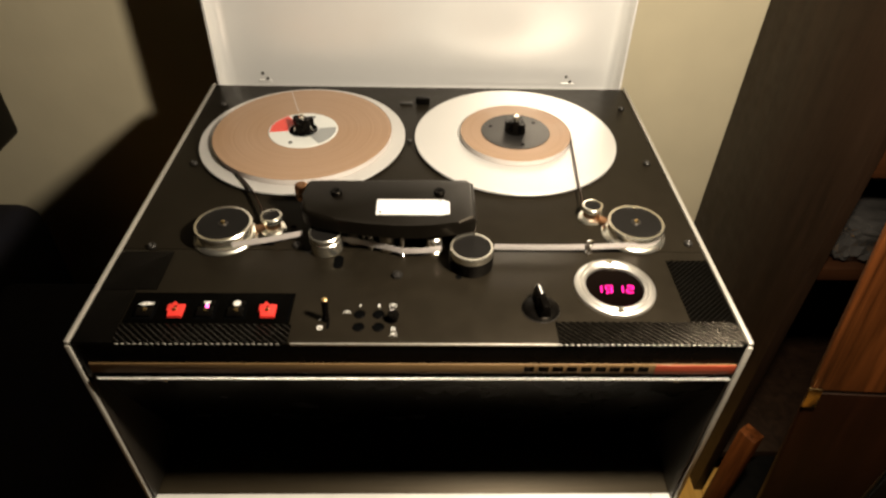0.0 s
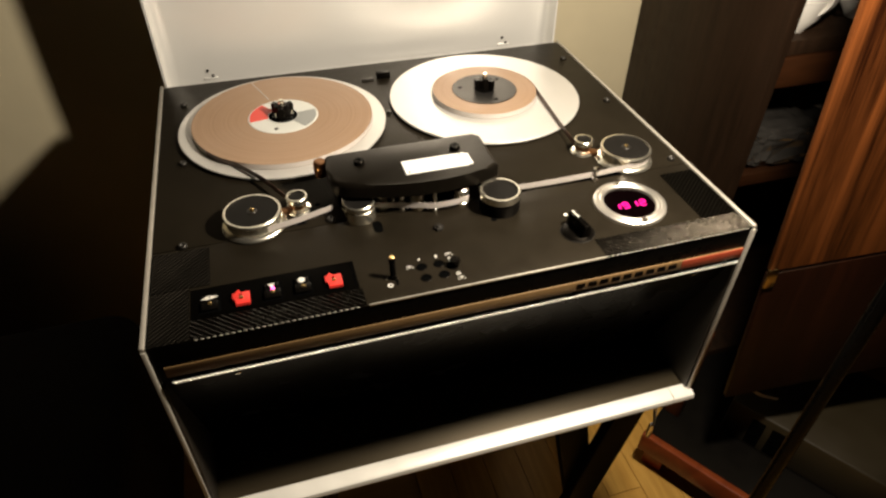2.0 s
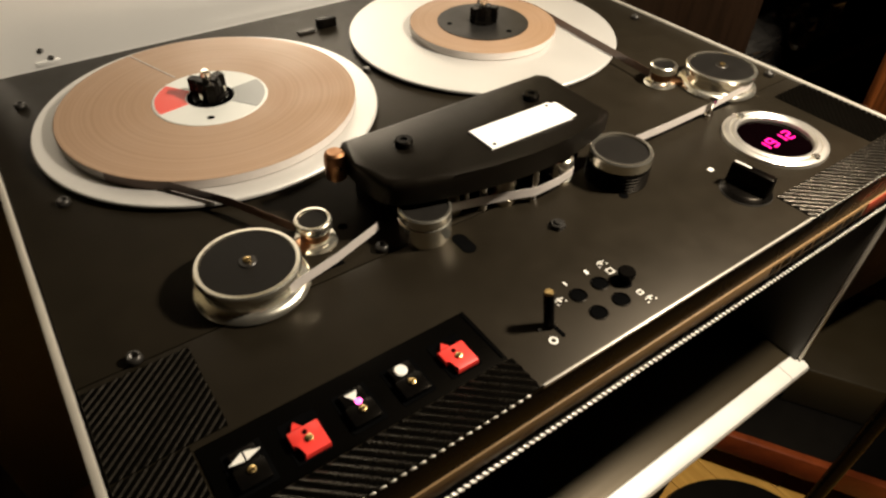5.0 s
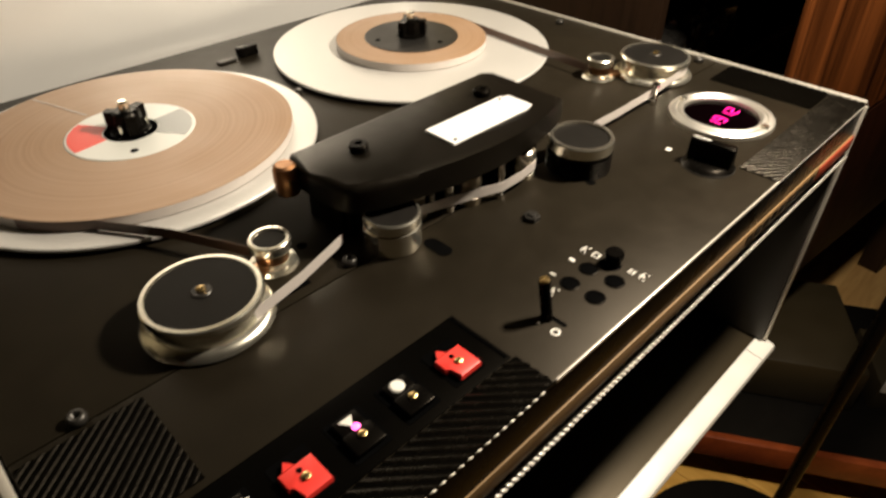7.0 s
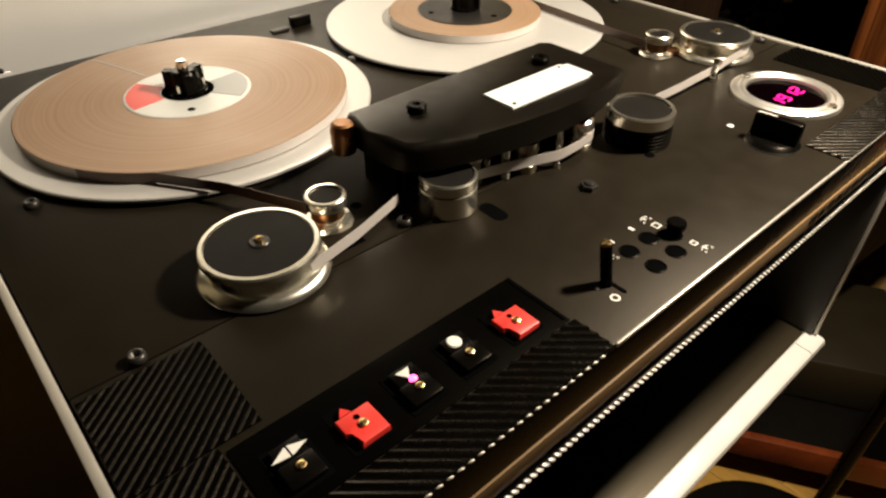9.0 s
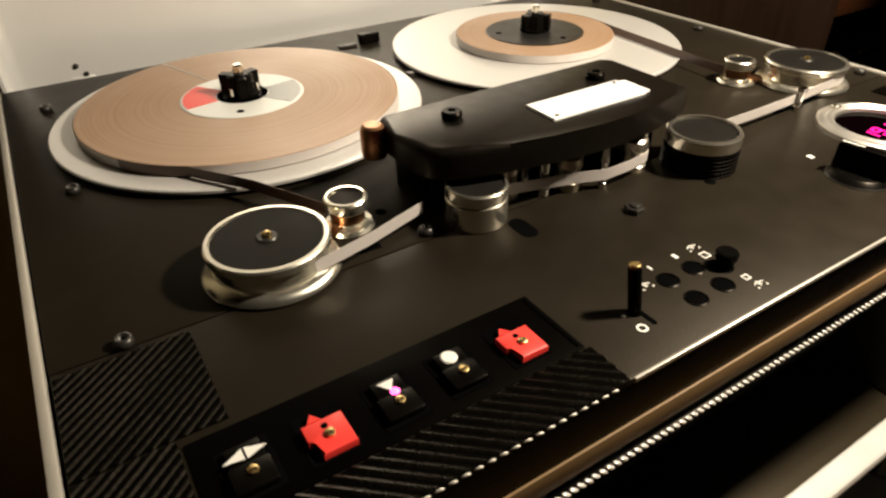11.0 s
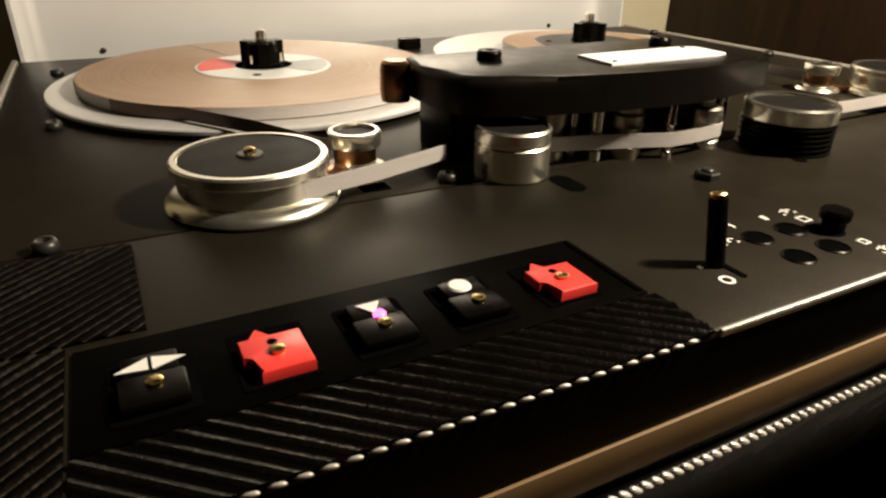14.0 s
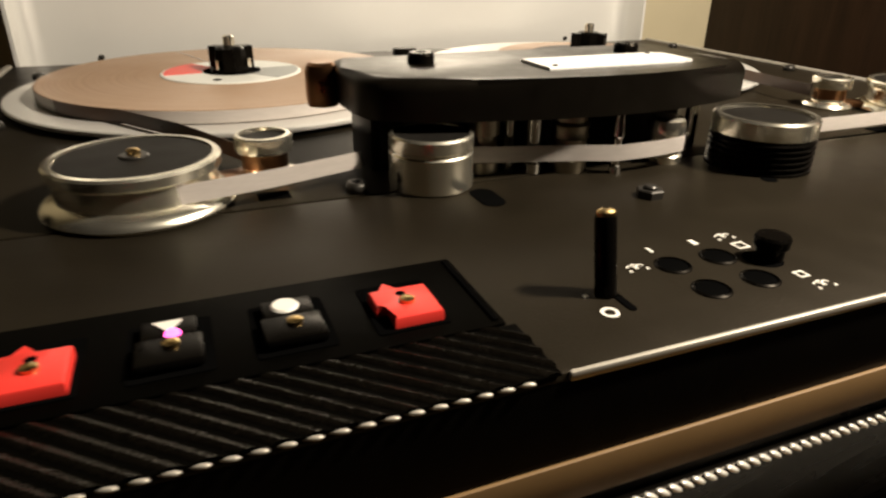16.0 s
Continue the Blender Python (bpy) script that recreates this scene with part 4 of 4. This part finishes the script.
JUG = [(0, 0), (0.026, 0), (0.028, 0.003), (0.041, 0.022), (0.044, 0.040), (0.038, 0.062), (0.026, 0.078), (0.024, 0.088), (0.029, 0.098), (0.027, 0.098), (0.022, 0.088), (0.024, 0.078), (0.036, 0.060), (0.041, 0.040), (0.036, 0.022), (0, 0.006)]
CUP = [(0, 0), (0.018, 0), (0.020, 0.004), (0.033, 0.022), (0.038, 0.048), (0.036, 0.048), (0.031, 0.023), (0.018, 0.006), (0, 0.005)]
jug = vessel("porcelain_jug", 0.672, 0.420, 0.866, JUG, M_PORC, "small white porcelain jug lying on the shelf", "jug", 0.085)
jug.rotation_euler = (radians(84), 0, radians(-42))
vessel("porcelain_cup", 0.745, 0.385, 0.822, CUP, M_PORC, "white porcelain cup on the shelf", "cup", 0.05, "cups on the shelf")
vessel("porcelain_cup", 0.612, 0.370, 0.822, CUP, M_PORC, "white porcelain cup on the shelf", "cup", 0.05, "cups on the shelf")


# bundles in crumpled clear wrap on the lower shelf
def bundle(x, y, sx, sy, sz, seed, label):
    random.seed(seed)
    bm = bmesh.new()
    bmesh.ops.create_icosphere(bm, subdivisions=4, radius=1.0)
    off = Vector((seed * 3.7, seed * 1.3, 0))
    for v in bm.verts:
        p = v.co.copy()
        q = Vector([math.copysign(abs(c) ** 0.55, c) for c in p])
        k = 1 + 0.14 * noise.noise(p * 2.6 + off) + 0.14 * abs(noise.noise(p * 6.5 + off)) + 0.14 * abs(noise.noise(p * 15 + off))
        v.co = Vector((q.x * sx * k, q.y * sy * k, max(-1.0, q.z * k) * sz))
    t = part("wrapped_parcel", bm, M_PLASTIC, at=(x, y, 0.592 + sz), smooth=False)
    return tagged(t, label, "parcel", "parcels on the shelf")


bundle(0.655, 0.395, 0.070, 0.060, 0.036, 3, "bundle in crumpled clear plastic wrap")
bundle(0.690, 0.500, 0.085, 0.060, 0.062, 5, "larger bundle in glossy crumpled plastic wrap")
bundle(0.840, 0.430, 0.070, 0.080, 0.045, 8, "bundle in crumpled clear plastic wrap")

# walnut door panel standing forward of the cabinet, on a dark post
door = thing("walnut_panel", (1.35, 0.0, 0.0), "standing walnut veneered door panel with a joint", "door panel")
ang = math.atan2(-0.125, 1.0)
# lower board takes the shaded veneer, since the lamp would light it too much
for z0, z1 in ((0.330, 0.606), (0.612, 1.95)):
    part("upper_board" if z0 > 0.5 else "lower_board", box((0, 0, z0), (1.0, 0.009, z1), 0.0015), M_WALNUT if z0 > 0.5 else M_WALNUT_SHADE, door, "" if z0 > 0.5 else "lower board with the shade put into its veneer colour", (0.505, 0.094, 0), turn=(0, radians(-5.0), ang))
part("frame_back", box((0.110, 0.009, 0.330), (1.0, 0.030, 1.94), 0.001), M_DARKWOOD, door, "", (0.505, 0.094, 0), turn=(0, radians(-5.0), ang))
part("post", box((0.93, 0.033, 0.0), (0.99, 0.080, 1.90), 0.002), M_DARKWOOD, door, "", (0.412, 0.100, 0), turn=(0, 0, ang))

part("hinge_plate", box((-0.0045, -0.004, 0.585), (0.010, -0.0005, 0.618), 0.0008), M_BRASS, door, "pale brass hinge plate", (0.505, 0.094, 0), turn=(0, radians(-5.0), ang))

# low red-stained rack on the floor with an appliance on it
ra = math.atan2(-0.147, 0.092)
RO = (0.438, 0.196, 0.0)
rack = thing("wooden_rack", RO, "low red-stained wooden rack on the floor", "rack")
rt = (0, 0, ra)
# board is coloured black for the deep shade beneath the appliance
part("board", box((0.0, 0.0, 0.085), (0.62, 0.40, 0.105), 0.002), M_STEEL, rack, "", RO, turn=rt)
part("front_rail", box((0.0, -0.016, 0.070), (0.62, -0.001, 0.118), 0.003), M_REDWOOD, rack, "", RO, turn=rt)
for u, v in ((0.01, 0.01), (0.57, 0.01), (0.01, 0.35), (0.57, 0.35)):
    part("foot", box((u, v, 0.0), (u + 0.04, v + 0.04, 0.085), 0.002), M_REDWOOD, rack, "", RO, turn=rt)
part("post", box((0.004, 0.075, 0.105), (0.034, 0.100, 0.335), 0.002), M_WALNUT, rack, "orange-brown upright post", RO, turn=rt)
app = thing("ventilated_appliance", RO, "beige enamelled metal appliance with slotted vents", "appliance")
part("housing", box((0.105, 0.105, 0.105), (0.40, 0.34, 0.198), 0.006), M_BEIGE_SHADE, app, "", RO, turn=rt)
for col in (0, 1):
    for k in range(9):
        u = 0.150 + col * 0.036
        part("vent_slot", box((u, 0.1035, 0.114 + k * 0.0078), (u + 0.024, 0.1055, 0.1188 + k * 0.0078)), M_PIT, app, "dark vent slot", RO, turn=rt)
carton = thing("paper_carton", RO, "small open white paper carton on the rack", "carton")
part("box", box((0.43, 0.12, 0.105), (0.54, 0.26, 0.165), 0.002), M_BEIGE_SHADE, carton, "", RO, turn=rt)
part("flap", box((0.432, 0.117, 0.150), (0.538, 0.1195, 0.205), 0.0008), M_PAPER, carton, "upright white paper flap", RO, turn=rt)

# thin white signal cables at the recorder's corner
def cord(name, p, q, sag, radius):
    bm = bmesh.new()
    p, q = Vector(p), Vector(q)
    rows = []
    for i in range(13):
        t = i / 12
        c = p.lerp(q, t) + Vector((0.006 * math.sin(7 * t), 0, -sag * math.sin(math.pi * t)))
        rows.append([bm.verts.new(c + Vector((radius * math.cos(a), 0, radius * math.sin(a)))) for a in (0, 1.05, 2.1, 3.14, 4.2, 5.25)])
    for a, b in zip(rows, rows[1:]):
        for i in range(6):
            j = (i + 1) % 6
            bm.faces.new((a[i], a[j], b[j], b[i]))
    return bm


PLUG = (0.307, 0.060, 0.377)
cable = thing("signal_cable", PLUG, "thin white signal cable with a metal plug", "cable", "cables at the recorder")
part("cord", cord("cord", (0.306, 0.060, 0.545), PLUG, 0.004, 0.0018), M_PAPER, cable)
part("cord", cord("cord", (0.324, 0.066, 0.545), PLUG, -0.010, 0.0014), M_PAPER, cable)
part("plug", lathe([(0, 0), (0.0035, 0), (0.0045, -0.006), (0.0045, -0.022), (0.003, -0.030), (0, -0.030)], 16), M_CHROME, cable, "bright metal plug", PLUG)
lead = thing("signal_cable", (0.545, 0.150, 0.290), "short white cable lead behind the recorder", "cable", "cables at the recorder")
part("cord", cord("cord", (0.545, 0.150, 0.290), (0.644, 0.130, 0.218), 0.003, 0.0030), M_PAPER, lead)

# floor lamp: round foot, black pole, dished shade over the bulb
lamp = thing("floor_lamp", (0.398, -0.073, 0.0), "black floor lamp with a round foot and a thin pole", "lamp")
part("foot", lathe([(0, 0), (0.157, 0), (0.160, 0.006), (0.155, 0.018), (0.06, 0.026), (0.014, 0.034), (0, 0.034)], 64), M_STEEL, lamp, "round black foot", (0.398, -0.073, 0.0))
part("pole", lathe([(0, 0.030), (0.0085, 0.030), (0.0085, 1.330), (0, 1.330)], 20), M_BLACK, lamp, "thin black pole", (0.398, -0.073, 0.0))
part("arm", beam((0.398, -0.073, 1.322), (0.240, -0.060, 1.292), 0.012, 0.012, 0.003, (0, 1, 0)), M_BLACK, lamp, "black arm", (0, 0, 0))
part("shade", lathe([(0.085, 1.226), (0.072, 1.252), (0.045, 1.276), (0.012, 1.288), (0, 1.289), (0, 1.285), (0.044, 1.272), (0.070, 1.249), (0.083, 1.226), (0.085, 1.226)], 48), M_STEEL, lamp, "black dished shade", (0.240, -0.060, 0.0))

# navy sofa and a black loudspeaker at the far side
sofa = thing("sofa", (-1.25, 0.25, 0.0), "dark navy cloth sofa beside the recorder", "sofa")
part("seat", box((-1.75, -0.45, 0.06), (-0.70, 0.40, 0.36), 0.05, seg=4), M_NAVY, sofa)
part("backrest", box((-1.75, 0.38, 0.06), (-0.72, 0.66, 0.475), 0.05, seg=4), M_NAVY, sofa)
part("armrest", box((-0.78, -0.45, 0.06), (-0.42, 0.50, 0.42), 0.05, seg=4), M_NAVY, sofa)
for x in (-1.68, -0.72):
    for y in (-0.38, 0.58):
        part("foot", box((x - 0.03, y - 0.03, 0.0), (x + 0.03, y + 0.03, 0.06), 0.004), M_STEEL, sofa)
spk = thing("wall_loudspeaker", (-0.88, 0.66, 0.60), "black box loudspeaker hung on the wall", "loudspeaker")
part("cabinet", box((-1.05, 0.48, 0.605), (-0.712, 0.664, 1.10), 0.012, seg=3), M_BLACK, spk)
part("grille", box((-1.035, 0.474, 0.625), (-0.727, 0.480, 1.08), 0.002), M_STEEL, spk)
part("bracket", box((-0.95, 0.60, 0.55), (-0.81, 0.668, 0.605), 0.002), M_STEEL, spk)

# ---- parquet strips near the stand ----
strip_floor = bpy.data.objects["floor"]
me_ref = None
for i in range(16):
    for j in range(4):
        x = 0.0 + i * 0.0705
        y = -0.62 + j * 0.305 + (0.15 if i % 2 else 0.0)
        if y + 0.304 > 0.66:
            continue
        if me_ref is None:
            p = part("parquet_strip", box((0, 0, 0), (0.0695, 0.304, 0.006), 0.0008, seg=1), M_FLOORP, strip_floor, "", (x, y, 0.0))
            me_ref = p.data
        else:
            part("parquet_strip", me_ref, None, strip_floor, "", (x, y, 0.0))
